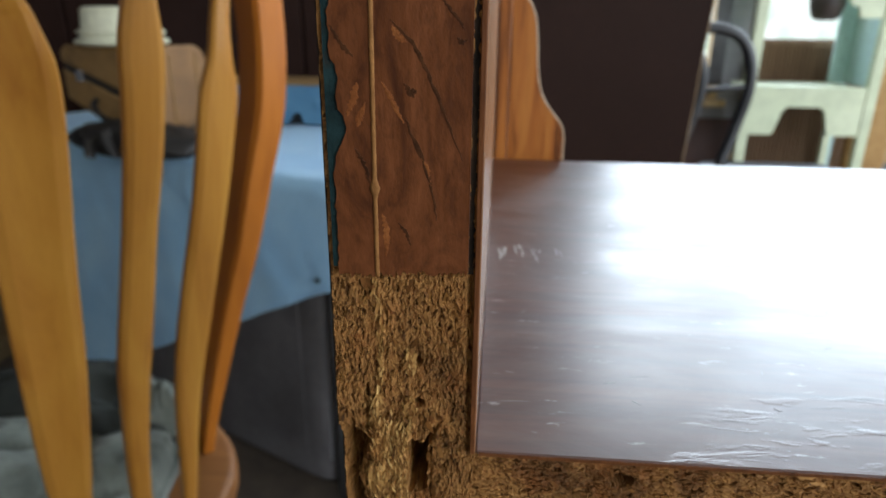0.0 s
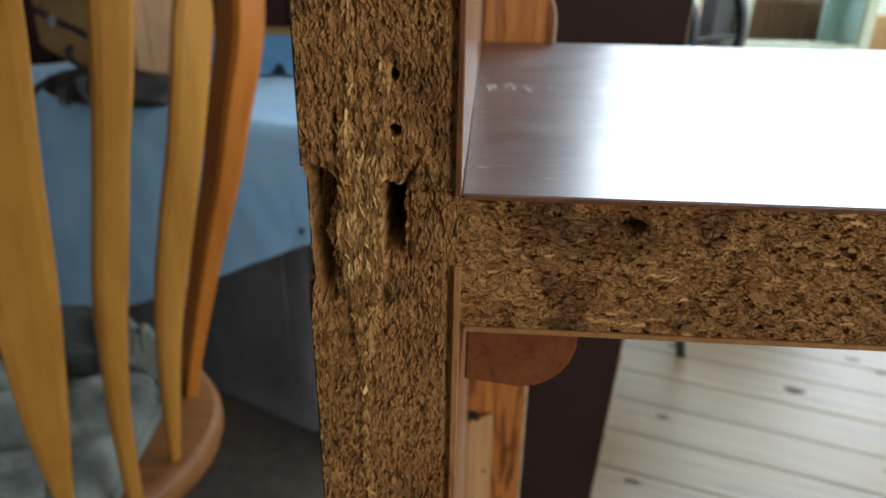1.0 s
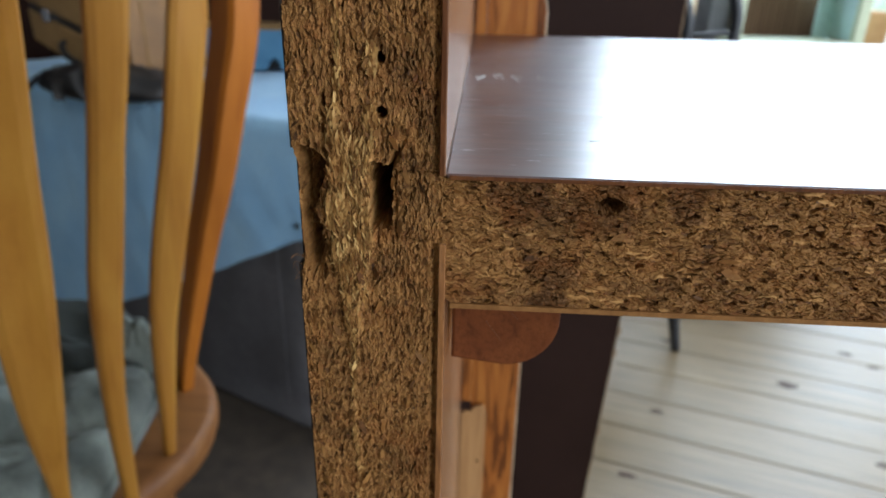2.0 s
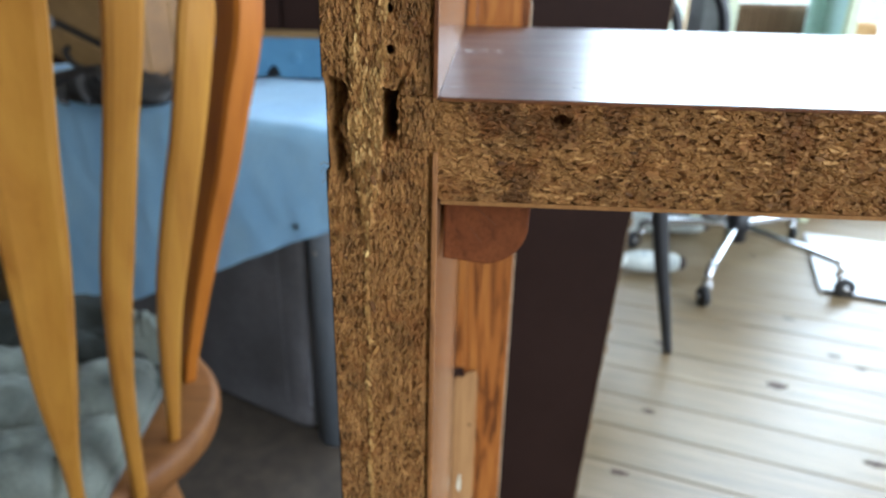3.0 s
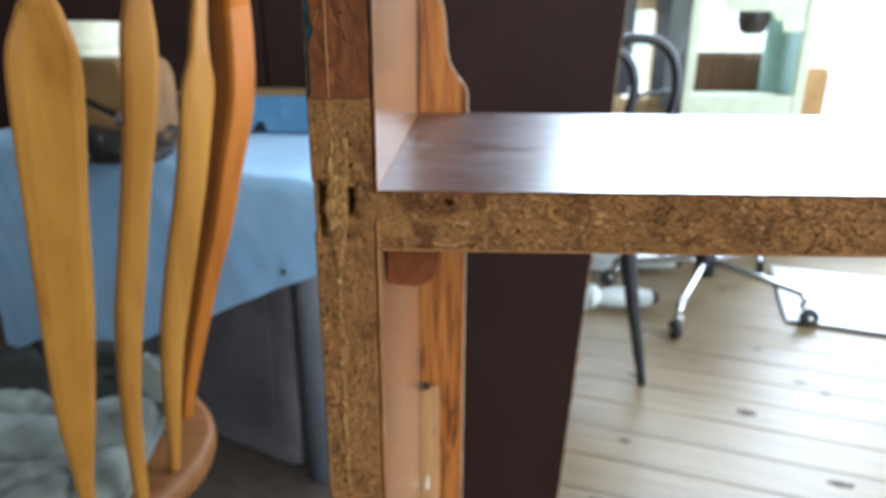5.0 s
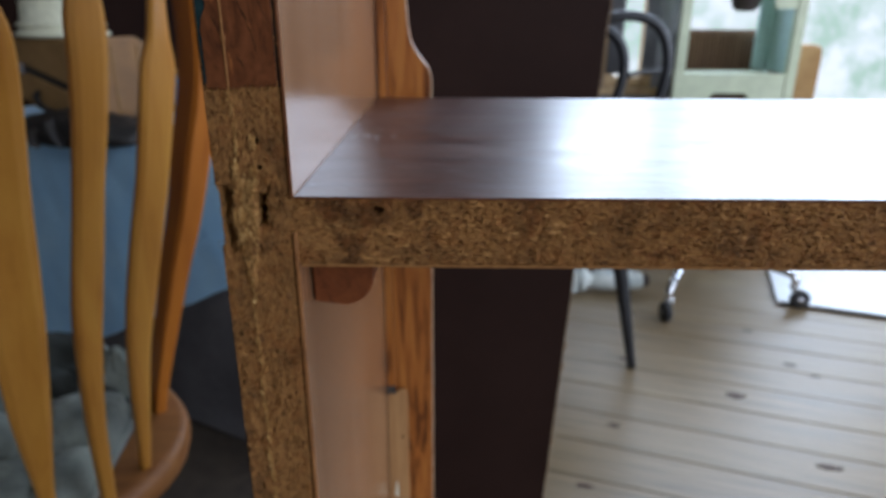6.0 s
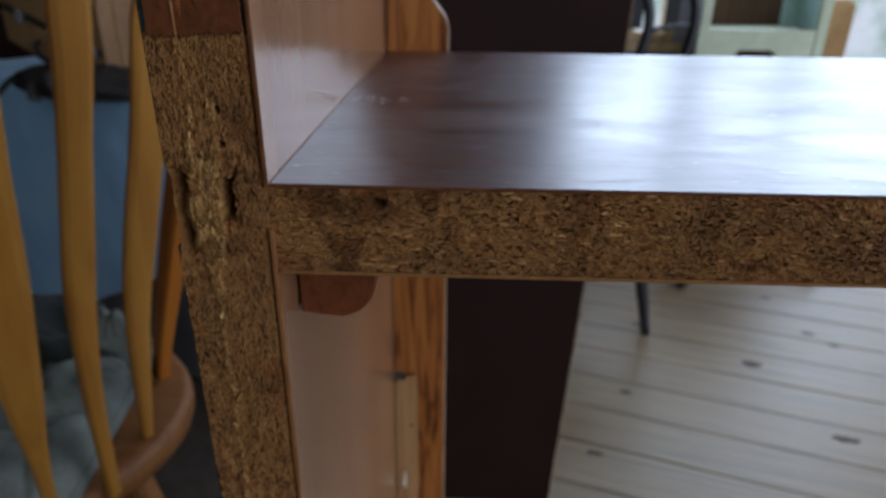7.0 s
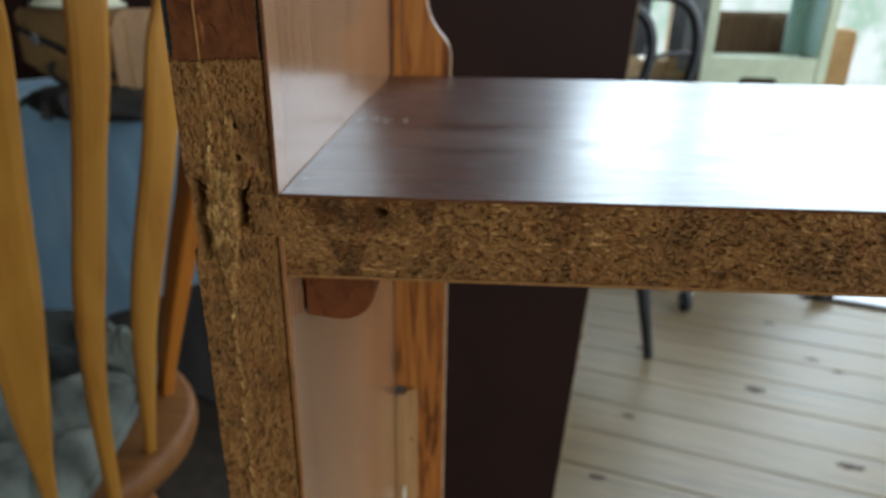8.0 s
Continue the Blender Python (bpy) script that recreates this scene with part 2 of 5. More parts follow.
SUBFLOOR = surface("dusty joint", (0.060, 0.045, 0.028), (0.10, 0.075, 0.050), 30, (0.8, 0.95))
BLACK = surface("black lacquer", (0.010, 0.011, 0.014), (0.020, 0.021, 0.026), 20, (0.36, 0.50))
CHROME = surface("chrome", (0.62, 0.63, 0.65), (0.74, 0.75, 0.77), 30, (0.10, 0.22), metal=1.0, bumps=(0.03, 0.0005))
RUBBER = surface("black rubber", (0.012, 0.012, 0.013), (0.024, 0.024, 0.026), 50, (0.5, 0.7))
GREYSEAT = surface("charcoal upholstery", (0.028, 0.028, 0.034), (0.046, 0.046, 0.054), 40, (0.7, 0.9))
WHITEWOOD = surface("distressed white paint", (0.50, 0.56, 0.54), (0.72, 0.75, 0.70), 28, (0.5, 0.7), dirt=(0.22, 0.33, 0.40))
MINT = surface("mint green paint", (0.54, 0.60, 0.41), (0.61, 0.66, 0.47), 5, (0.4, 0.55), fine=3)
TEAL = surface("pale aqua panel", (0.42, 0.60, 0.60), (0.52, 0.69, 0.68), 8, (0.4, 0.55))
POT = surface("dark brown pot", (0.030, 0.020, 0.018), (0.055, 0.036, 0.030), 24, (0.4, 0.6))
CORD = timber("brown corduroy", (0.20, 0.125, 0.070), (0.15, 0.085, 0.045), (0.075, 0.040, 0.020), "z", 60, (0.8, 0.95), long=0.03)
ORANGE = surface("tan upholstery", (0.36, 0.20, 0.07), (0.46, 0.28, 0.11), 18, (0.7, 0.9))
WHITESHEET = surface("white board", (0.66, 0.70, 0.74), (0.78, 0.80, 0.82), 10, (0.25, 0.4))
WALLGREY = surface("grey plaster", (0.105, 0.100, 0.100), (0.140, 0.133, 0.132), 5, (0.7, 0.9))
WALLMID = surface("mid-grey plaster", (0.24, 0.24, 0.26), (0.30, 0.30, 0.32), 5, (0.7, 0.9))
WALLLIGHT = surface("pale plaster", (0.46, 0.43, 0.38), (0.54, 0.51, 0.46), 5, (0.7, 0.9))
CEILING = surface("white ceiling board", (0.60, 0.58, 0.53), (0.68, 0.66, 0.61), 5, (0.7, 0.9))
WINWOOD = timber("pale window wood", (0.60, 0.44, 0.24), (0.50, 0.34, 0.17), (0.32, 0.19, 0.08), "z", 50, (0.4, 0.55))
SILLRED = surface("dark red boarding", (0.045, 0.020, 0.016), (0.070, 0.032, 0.025), 14, (0.6, 0.8))
CURTAIN = surface("grey cotton", (0.17, 0.17, 0.185), (0.24, 0.24, 0.255), 30, (0.8, 0.95))
for matte in (SCRATCH, GOUGE, OUTER, SEAM, DARKSKIN, STRIP):
    matte.node_tree.nodes["Principled BSDF"].inputs["Specular IOR Level"].default_value = 0.08
for satin in (OAK, CHAIRWOOD, BOWWOOD, SEATWOOD, TAN):
    satin.node_tree.nodes["Principled BSDF"].inputs["Specular IOR Level"].default_value = 0.3
GARDEN = glow("hazy garden", (0.50, 0.66, 0.52), (0.97, 1.0, 0.98), 2.6, 1.5)
OUTSIDE = glow("bright garden", (0.74, 0.87, 1.0), (0.84, 0.94, 1.0), 1.6, 15.0)

# ---- mesh helpers ----


def mesh(name, verts, faces, mats, parent=None, label="", smooth=False, index=None):
    me = bpy.data.meshes.new(name)
    me.from_pydata([tuple(v) for v in verts], [], [tuple(f) for f in faces])
    for m in mats if isinstance(mats, (list, tuple)) else [mats]:
        me.materials.append(m)
    if index is not None:
        me.polygons.foreach_set("material_index", index)
    if smooth:
        me.polygons.foreach_set("use_smooth", [True] * len(me.polygons))
    me.update()
    ob = new(name, me)
    if parent:
        ob.parent = parent
    if label:
        tagged(ob, label)
    return ob


def part(name, bm, material, parent, label="", smooth=False):
    bmesh.ops.recalc_face_normals(bm, faces=bm.faces)
    me = bpy.data.meshes.new(name)
    bm.to_mesh(me)
    bm.free()
    me.materials.append(material)
    if smooth:
        me.polygons.foreach_set("use_smooth", [True] * len(me.polygons))
    ob = new(name, me)
    if parent:
        ob.parent = parent
    if label:
        tagged(ob, label)
    return ob


def thing(name, label, category, at=(0, 0, 0), group="", kind=""):
    ob = new(name)
    ob.empty_display_size = 0.05
    ob.location = at
    return tagged(ob, label, category, group, kind)


def block(lo, hi, bevel=0.0, seg=2):
    bm = bmesh.new()
    bmesh.ops.create_cube(bm, size=1.0)
    size = [b - a for a, b in zip(lo, hi)]
    for v in bm.verts:
        v.co = Vector([(c + 0.5) * s + a for c, s, a in zip(v.co, size, lo)])
    if bevel:
        bmesh.ops.bevel(bm, geom=bm.edges[:], offset=bevel, segments=seg, affect="EDGES", profile=0.6)
    return bm


def outline(points, depth, axis, bevel=0.0):
    """A plate: a closed outline in the two axes other than axis, pushed through from depth[0] to depth[1]."""
    bm = bmesh.new()
    k = "xyz".index(axis)
    rings = []
    for d in depth:
        ring = []
        for p in points:
            q = list(p)
            q.insert(k, d)
            ring.append(bm.verts.new(q))
        rings.append(ring)
    n = len(points)
    bm.faces.new(rings[0])
    bm.faces.new(rings[1][::-1])
    for i in range(n):
        bm.faces.new((rings[0][i], rings[1][i], rings[1][(i + 1) % n], rings[0][(i + 1) % n]))
    bmesh.ops.recalc_face_normals(bm, faces=bm.faces)
    if bevel:
        caps = [e for e in bm.edges if abs(e.verts[0].co[k] - e.verts[1].co[k]) < 1e-9]
        bmesh.ops.bevel(bm, geom=caps, offset=bevel, segments=2, affect="EDGES", profile=0.6)
    return bm


def spline(points, steps):
    """Catmull-Rom through the points; each may carry more numbers than three."""
    p = [np.array(q, float) for q in points]
    p = [2 * p[0] - p[1], *p, 2 * p[-1] - p[-2]]
    out = []
    for i in range(1, len(p) - 2):
        for s in np.linspace(0, 1, steps, endpoint=False):
            a, b, c, d = p[i - 1:i + 3]
            out.append(0.5 * (2 * b + (c - a) * s + (2 * a - 5 * b + 4 * c - d) * s * s + (3 * b - a - 3 * c + d) * s ** 3))
    out.append(p[-2])
    return out


def sweep(path, side, sides=12, power=2.0):
    """A bar along path rows (x, y, z, half width along side, half thickness); power above 2 squares its section."""
    bm = bmesh.new()
    rings = []
    side = Vector(side).normalized()
    for i, r in enumerate(path):
        a, b = Vector(path[max(i - 1, 0)][:3]), Vector(path[min(i + 1, len(path) - 1)][:3])
        run = (b - a).normalized()
        w = (side - run * side.dot(run)).normalized()
        t = run.cross(w)
        ring = []
        for k in range(sides):
            ang = 2 * math.pi * (k + 0.5) / sides
            c, s = math.cos(ang), math.sin(ang)
            f = (abs(c) ** power + abs(s) ** power) ** (-1 / power)
            ring.append(bm.verts.new(Vector(r[:3]) + w * (c * f * r[3]) + t * (s * f * r[4])))
        rings.append(ring)
    for p, q in zip(rings, rings[1:]):
        for k in range(sides):
            bm.faces.new((p[k], p[(k + 1) % sides], q[(k + 1) % sides], q[k]))
    bm.faces.new(rings[0][::-1])
    bm.faces.new(rings[-1])
    return bm


def tube(points, radius, steps=8, sides=12, side=(0.3, 0.2, 1)):
    rows = [(*p[:3], *(p[3:5] if len(p) > 3 else (radius, radius))) for p in points]
    return sweep(spline(rows, steps) if steps else rows, side, sides)


def lathe(profile, sides=28, m=None):
    """Radius and height rows turned about z, then moved by m."""
    bm = bmesh.new()
    rings = []
    for r, z in profile:
        rings.append([bm.verts.new((max(r, 1e-4) * math.cos(2 * math.pi * k / sides), max(r, 1e-4) * math.sin(2 * math.pi * k / sides), z)) for k in range(sides)])
    for p, q in zip(rings, rings[1:]):
        for k in range(sides):
            bm.faces.new((p[k], p[(k + 1) % sides], q[(k + 1) % sides], q[k]))
    bm.faces.new(rings[0][::-1])
    bm.faces.new(rings[-1])
    if m is not None:
        bm.transform(m)
    return bm


def grain2(x, y, scale, seed=0, octaves=3):
    """Smooth value noise of numpy arrays, about -1 to 1."""
    out, amp, total = 0.0, 1.0, 0.0
    for o in range(octaves):
        u, v = x * scale * 2 ** o, y * scale * 2 ** o
        i, j = np.floor(u).astype(int), np.floor(v).astype(int)
        f, g = u - i, v - j
        f, g = f * f * (3 - 2 * f), g * g * (3 - 2 * g)

        def h(a, b):
            n = (a * 374761393 + b * 668265263 + (seed + o) * 974634) & 0x7FFFFFFF
            n = ((n ^ (n >> 13)) * 1274126177) & 0x7FFFFFFF
            return ((n ^ (n >> 16)) & 0xFFFF) / 32767.5 - 1
        out = out + amp * ((h(i, j) * (1 - f) + h(i + 1, j) * f) * (1 - g) + (h(i, j + 1) * (1 - f) + h(i + 1, j + 1) * f) * g)
        total += amp
        amp *= 0.5
    return out / total


def smooth01(v, lo, hi):
    t = np.clip((v - lo) / (hi - lo), 0, 1)
    return t * t * (3 - 2 * t)


# ---- room ----
X0, X1, Y0, Y1, H = -2.3, 2.9, -2.2, 2.92, 3.2
WALL = 0.12


def wall_pieces(lo, hi, openings):
    """Rectangles of a wall from lo to hi (along, up) that leave the openings free."""
    a = sorted({lo[0], hi[0], *[o[0] for o in openings], *[o[2] for o in openings]})
    rects = []
    for s, e in zip(a, a[1:]):
        z = lo[1]
        for o in sorted((o for o in openings if o[0] <= s and o[2] >= e), key=lambda o: o[1]):
            rects.append((s, z, e, o[1]))
            z = o[3]
        rects.append((s, z, e, hi[1]))
    return [r for r in rects if r[3] - r[1] > 1e-6]


def wall(name, axis, at, lo, hi, openings, material, label):
    verts, faces = [], []
    for s, z0, e, z1 in wall_pieces(lo, hi, openings):
        n = len(verts)
        for d in (at, at + WALL):
            for p, z in ((s, z0), (e, z0), (e, z1), (s, z1)):
                verts.append((p, d, z) if axis == "y" else (d, p, z))
        faces += [[n + k for k in f] for f in ((0, 1, 2, 3), (7, 6, 5, 4), (0, 4, 5, 1), (1, 5, 6, 2), (2, 6, 7, 3), (3, 7, 4, 0))]
    return tagged(mesh(name, verts, faces, material), label, "wall", kind="structure")


WIN1 = (0.735, 0.585, 0.955, 1.06)
WIN5 = (0.50, 1.16, 1.05, 2.75)
WIN2 = (1.058, 0.36, 2.60, 2.75)
# WIN3 and WIN4 are unseen openings, added for the fill lamps
WIN3 = (1.25, 0.8, 2.75, 2.15)
WIN4 = (-1.60, 0.8, 2.2, 2.15)
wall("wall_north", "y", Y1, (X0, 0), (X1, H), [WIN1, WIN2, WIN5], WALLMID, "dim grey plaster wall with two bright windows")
# unseen walls: pale ones bounce light, the dark west one keeps the room dim
wall("wall_south", "y", Y0 - WALL, (X0, 0), (X1, H), [WIN3], WALLLIGHT, "unseen pale plaster wall with an added wide window")
wall("wall_east", "x", X1, (Y0 - WALL, 0), (Y1 + WALL, H), [WIN4], WALLLIGHT, "unseen pale plaster wall with an added wide window")
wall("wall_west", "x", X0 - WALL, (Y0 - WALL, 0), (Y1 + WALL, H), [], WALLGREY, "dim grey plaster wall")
tagged(part("ceiling", block((X0 - WALL, Y0 - WALL, H), (X1 + WALL, Y1 + WALL, H + 0.1)), CEILING, None), "white boarded ceiling", "ceiling", kind="structure")


def window(name, axis, at, o, mullions, label):
    """A wooden window in its opening: four frame bars, a sill, mullions and panes."""
    s, z0, e, z1 = o
    top = thing(name, label, "window", kind="structure")

    def bar(nm, a, za, b, zb, d0, d1, mt=WINWOOD):
        lo, hi = ((a, at + d0, za), (b, at + d1, zb)) if axis == "y" else ((at + d0, a, za), (at + d1, b, zb))
        return part(nm, block(lo, hi, 0.004), mt, top)
    w = 0.045
    sign = 1 if at > 0 else -1
    d = (-0.012, 0.07) if sign > 0 else (-0.07, 0.012)
    bar("frame_bar", s, z0, s + w, z1, *d)
    bar("frame_bar", e - w, z0, e, z1, *d)
    bar("frame_bar", s + w, z0, e - w, z0 + w, *d)
    bar("frame_bar", s + w, z1 - w, e - w, z1, *d)
    bar("window_sill", s - 0.03, z0 - 0.032, e + 0.03, z0 - 0.002, *((-0.05, 0.0) if sign > 0 else (0.0, 0.05)))
    for k in range(mullions):
        c = s + (e - s) * (k + 1) / (mullions + 1)
        bar("mullion", c - 0.016, z0 + w, c + 0.016, z1 - w, *d)
    return top


window("window_1", "y", Y1, WIN1, 0, "small pale wooden window with glaring daylight")
window("window_5", "y", Y1, WIN5, 0, "tall upper window full of bright sky")
window("window_2", "y", Y1, WIN2, 0, "wide pale wooden window looking on a bright garden")
window("added_window_3", "y", Y0, WIN3, 2, "unseen wide pale wooden window added in the pale wall")
window("added_window_4", "x", X1, WIN4, 2, "unseen wide pale wooden window added in the pale side wall")
tagged(part("wainscot", block((X0, Y1 - 0.014, 0.0), (1.1, Y1 - 0.002, 0.50), 0.002), SILLRED, None), "dark red boarded wainscot below the window", "wainscot", kind="structure")
for label, z0, z1, y, mat in (("overexposed sky outside the windows", 1.45, 6.2, 5.3, OUTSIDE), ("hazy pale garden hedge outside the windows", -1.0, 1.6, 5.1, GARDEN)):
    bm = bmesh.new()
    bmesh.ops.create_grid(bm, x_segments=1, y_segments=1, size=0.5)
    bm.transform(Matrix.Translation((1.5, y, (z0 + z1) / 2)) @ Matrix.Rotation(radians(90), 4, "X") @ Matrix.Diagonal((9, z1 - z0, 1, 1)))
    tagged(part("backdrop", bm, mat, None), label, "backdrop", kind="structure")


def curtains():
    """Two grey panels that leave a bright slit of the small window."""
    for x0, x1 in ((0.745, 0.808), (0.902, 0.965)):
        ob = thing("grey_curtain", "grey cotton curtain hanging at the small window", "curtain", group="curtains")
        xs = np.linspace(x0, x1, 24)
        verts, n = [], len(xs)
        for z in (0.645, 1.12):
            for x in xs:
                verts.append((x, Y1 - 0.022 + 0.006 * math.sin((x - x0) * 520), z))
        sheet = mesh("fabric", verts, [(k, k + 1, n + k + 1, n + k) for k in range(n - 1)], CURTAIN, ob, smooth=True)
        mod = sheet.modifiers.new("thick", "SOLIDIFY")
        mod.thickness = 0.002
    ob = thing("curtain_rod", "thin black curtain rod over the small window", "rod")
    part("rod", tube([(0.70, Y1 - 0.02, 1.125), (0.85, Y1 - 0.02, 1.125), (1.0, Y1 - 0.02, 1.125)], 0.006, 2, 10), BLACK, ob)


curtains()

# ---- bookcase: raw broken front edge ----
ST = 0.8763
TH = 0.018
UW = 0.019
DEEP = 0.192
TOPZ = 1.22
bookcase = thing("bookcase", "old particleboard bookcase with a broken raw front edge", "bookcase")


def lump_zone(x, w):
    """1 inside the torn, fibrous lump that stands proud in the middle of the joint."""
    jag = 0.0009 * grain2(x, w, 420, 5) + 0.0005 * grain2(x, w, 1400, 6)
    top = 0.0042 + 0.0036 * (1 - smooth01(x, -0.0136, -0.0122))
    low = smooth01(-w, 0.011, 0.019)
    inside = (1 - smooth01(w + 1.6 * jag, top - 0.0008, top + 0.0004)) * smooth01(w + 2 * jag, -0.0260, -0.0190)
    return inside * smooth01(x + jag - 0.0016 * low, -0.0149, -0.0144) * (1 - smooth01(x + jag + 0.0022 * low, -0.0091, -0.0084))


def upright_depth(x, w):
    """How far the raw front of the upright lies behind its plane, at x across and w above the shelf's top."""
    n1 = grain2(x, w * 0.6, 420, 1)
    jag = 0.0011 * grain2(x, w, 190, 5) + 0.0006 * grain2(x, w, 700, 15)
    d = 0.00040 + 0.00022 * n1 + 0.00022 * grain2(x, w * 0.5, 130, 17)
    d = d + 0.00015 * (1 - smooth01(x + 0.3 * jag, -0.0132, -0.0126)) * (1 - smooth01(w, -0.024, -0.019) * (1 - smooth01(w, 0.006, 0.010)))
    # the left corner has crumbled away beside the joint, with a low ragged rim
    cav = smooth01(w + 0.5 * jag, -0.0165, -0.0115) * (1 - smooth01(w + 2.2 * jag + 0.5 * (x + 0.017), 0.0008, 0.0034)) * (1 - smooth01(x + 0.8 * jag + 0.0006 * grain2(x, w, 1300, 81), -0.0160, -0.0155)) * (0.22 + 0.78 * smooth01(x + 0.5 * jag, -0.0188, -0.0178))
    d = d + cav * (0.0042 + 0.0022 * grain2(x, w * 0.35, 380, 12) + 0.0024 * grain2(x, w * 0.12, 1500, 14) + 0.0012 * grain2(x, w * 0.6, 1700, 13))
    d = d - lump_zone(x, w) * (0.0008 + 0.0006 * grain2(x, w * 0.35, 700, 9))
    slit = np.exp(-((x + 0.0147 + 0.4 * jag) / 0.00030) ** 2) * smooth01(w, 0.000, 0.002) * (1 - smooth01(w + jag, 0.0085, 0.0105))
    d = d + slit * 0.0022
    # the void at the end of the shelf's housing
    torn = 0.0005 * grain2(x, w, 900, 71) + 0.0004 * grain2(x, w, 2400, 72)
    hole = smooth01(x + 0.4 * jag + 0.9 * torn, -0.0094, -0.0091) * (1 - smooth01(x + 0.4 * torn, -0.0066, -0.0064)) * smooth01(w + 0.8 * torn, -0.0078, -0.0075) * (1 - smooth01(w + jag + torn + 0.3 * (x + 0.0066), 0.0000, 0.0004))
    d = d + hole * 0.028
    crack = np.exp(-((x + 0.0066 - 0.45 * (w - 0.0005)) / 0.00040) ** 2) * smooth01(w, -0.001, 0.0003) * (1 - smooth01(w, 0.0025, 0.0045))
    d = d + crack * 0.0018
    for hx, hw, hr in ((-0.0078, 0.0137, 0.0009), (-0.0077, 0.0074, 0.0008)):
        d = d + 0.005 * (1 - smooth01(np.hypot(x - hx, w - hw) + 0.25 * jag, hr * 0.6, hr))
    # the shelf's tongue is let in flush, with fine joints round it
    for c, a in ((x + 0.0061, (w > -0.0092) & (w < 0.0003)), (w + 0.0091, x > -0.0061), (w + 0.0002, x > -0.0061)):
        d = d + 0.0006 * np.exp(-((c + 0.25 * jag) / 0.00022) ** 2) * a
    # the groove where the inner laminate is glued on
    d = d + 0.0006 * np.exp(-((x + 0.0010) / 0.00030) ** 2) * ((w > 0.0004) | (w < -0.0095))
    return d


def shelf_depth(x, w):
    d = 0.00030 + 0.00026 * grain2(x * 0.6, w, 420, 21) + 0.00034 * grain2(x * 0.5, w, 1300, 43, 2)
    d = d + 0.0030 * (1 - smooth01(np.hypot((x - 0.0208) / 1.6, w + 0.0036) + 0.0007 * grain2(x, w, 700, 3) + 0.0005 * grain2(x, w, 2100, 4), 0.0003, 0.0012))
    d = d + 0.0004 * smooth01(grain2(x, w, 90, 8), 0.35, 0.8)
    return d


def cells(p, q, seed):
    """Jittered cells on a unit grid: three random numbers of the nearest one, the way to its middle, and how far the border is."""
    i0, j0 = np.floor(p).astype(int), np.floor(q).astype(int)
    best, second = np.full(p.shape, 9.0), np.full(p.shape, 9.0)
    keep = [np.zeros(p.shape) for _ in range(5)]

    def rnd(a, b, k):
        n = (a * 374761393 + b * 668265263 + (seed * 31 + k) * 974634) & 0x7FFFFFFF
        n = ((n ^ (n >> 13)) * 1274126177) & 0x7FFFFFFF
        return ((n ^ (n >> 16)) & 0xFFFF) / 65535.0
    for di in (-1, 0, 1):
        for dj in (-1, 0, 1):
            i, j = i0 + di, j0 + dj
            dp, dq = i + rnd(i, j, 0) - p, j + rnd(i, j, 1) - q
            d = np.hypot(dp, dq)
            near = d < best
            second = np.where(near, best, np.minimum(second, d))
            best = np.where(near, d, best)
            for k, v in enumerate((rnd(i, j, 2), rnd(i, j, 3), rnd(i, j, 4), dp, dq)):
                keep[k] = np.where(near, v, keep[k])
    return (*keep, second - best)


def pressed(x, w, upright):
    """Relief and tone of the flakes pressed into a raw face, with crevice shade painted into the tone."""
    p, q = (x, w) if upright else (w, x)
    p = p + 0.00042 * grain2(x, w, 520, 51) + 0.00016 * grain2(x, w, 2300, 53)
    q = q + 0.00070 * grain2(x, w, 430, 52) + 0.00018 * grain2(x, w, 1900, 54)
    across, along = (0.00029, 0.00095) if upright else (0.00036, 0.00125)
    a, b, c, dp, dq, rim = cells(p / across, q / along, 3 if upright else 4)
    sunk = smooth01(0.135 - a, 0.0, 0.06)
    d = 0.00030 * (b - 0.5) + dp * (c - 0.5) * 0.00050 + dq * (a - 0.5) * 0.00045
    d = d + sunk * (0.00042 if upright else 0.00050) + (0.00012 if upright else 0.00019) * np.exp(-(rim / 0.13) ** 2) * (0.3 + c)
    rim0 = rim
    e, f, g, dp, dq, rim = cells(p / 0.00019, q / 0.00036, 8)
    d = d + 0.00017 * (e - 0.5) + dp * (f - 0.5) * 0.00022
    # sunken cells and flake borders are darkened to paint the crevices' shade
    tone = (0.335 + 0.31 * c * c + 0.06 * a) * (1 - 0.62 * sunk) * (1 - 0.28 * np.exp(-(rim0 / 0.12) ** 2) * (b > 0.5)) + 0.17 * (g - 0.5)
    if not upright:
        tone = 0.37 + 0.90 * (tone - 0.40)
        a, b, c, dp, dq, rim = cells(p / 0.00055, q / 0.0024, 14)
        big = (a < 0.10) * smooth01(rim, 0.18, 0.4)
        d = d * (1 - 0.75 * big) - 0.00014 * big + big * dp * 0.0004 * (b - 0.5)
        tone = tone * (1 - 0.8 * big) + big * (0.52 + 0.36 * c)
        ragged = 0.0022 * grain2(x, w, 330, 61) + 0.0010 * grain2(x, w, 1200, 62)
        for sx, sw, sr in ((0.0095, -0.0025, 0.0048), (0.0205, -0.0035, 0.0054), (0.0150, -0.0125, 0.0036), (0.0300, -0.0022, 0.0036), (0.0145, -0.0175, 0.0024), (0.060, -0.002, 0.003), (0.093, -0.015, 0.003)):
            tone = tone * (1 - 0.80 * (1 - smooth01(np.hypot((x - sx) / 1.5, w - sw) + ragged, sr * 0.4, sr)))
    return d, np.clip(tone, 0, 1)


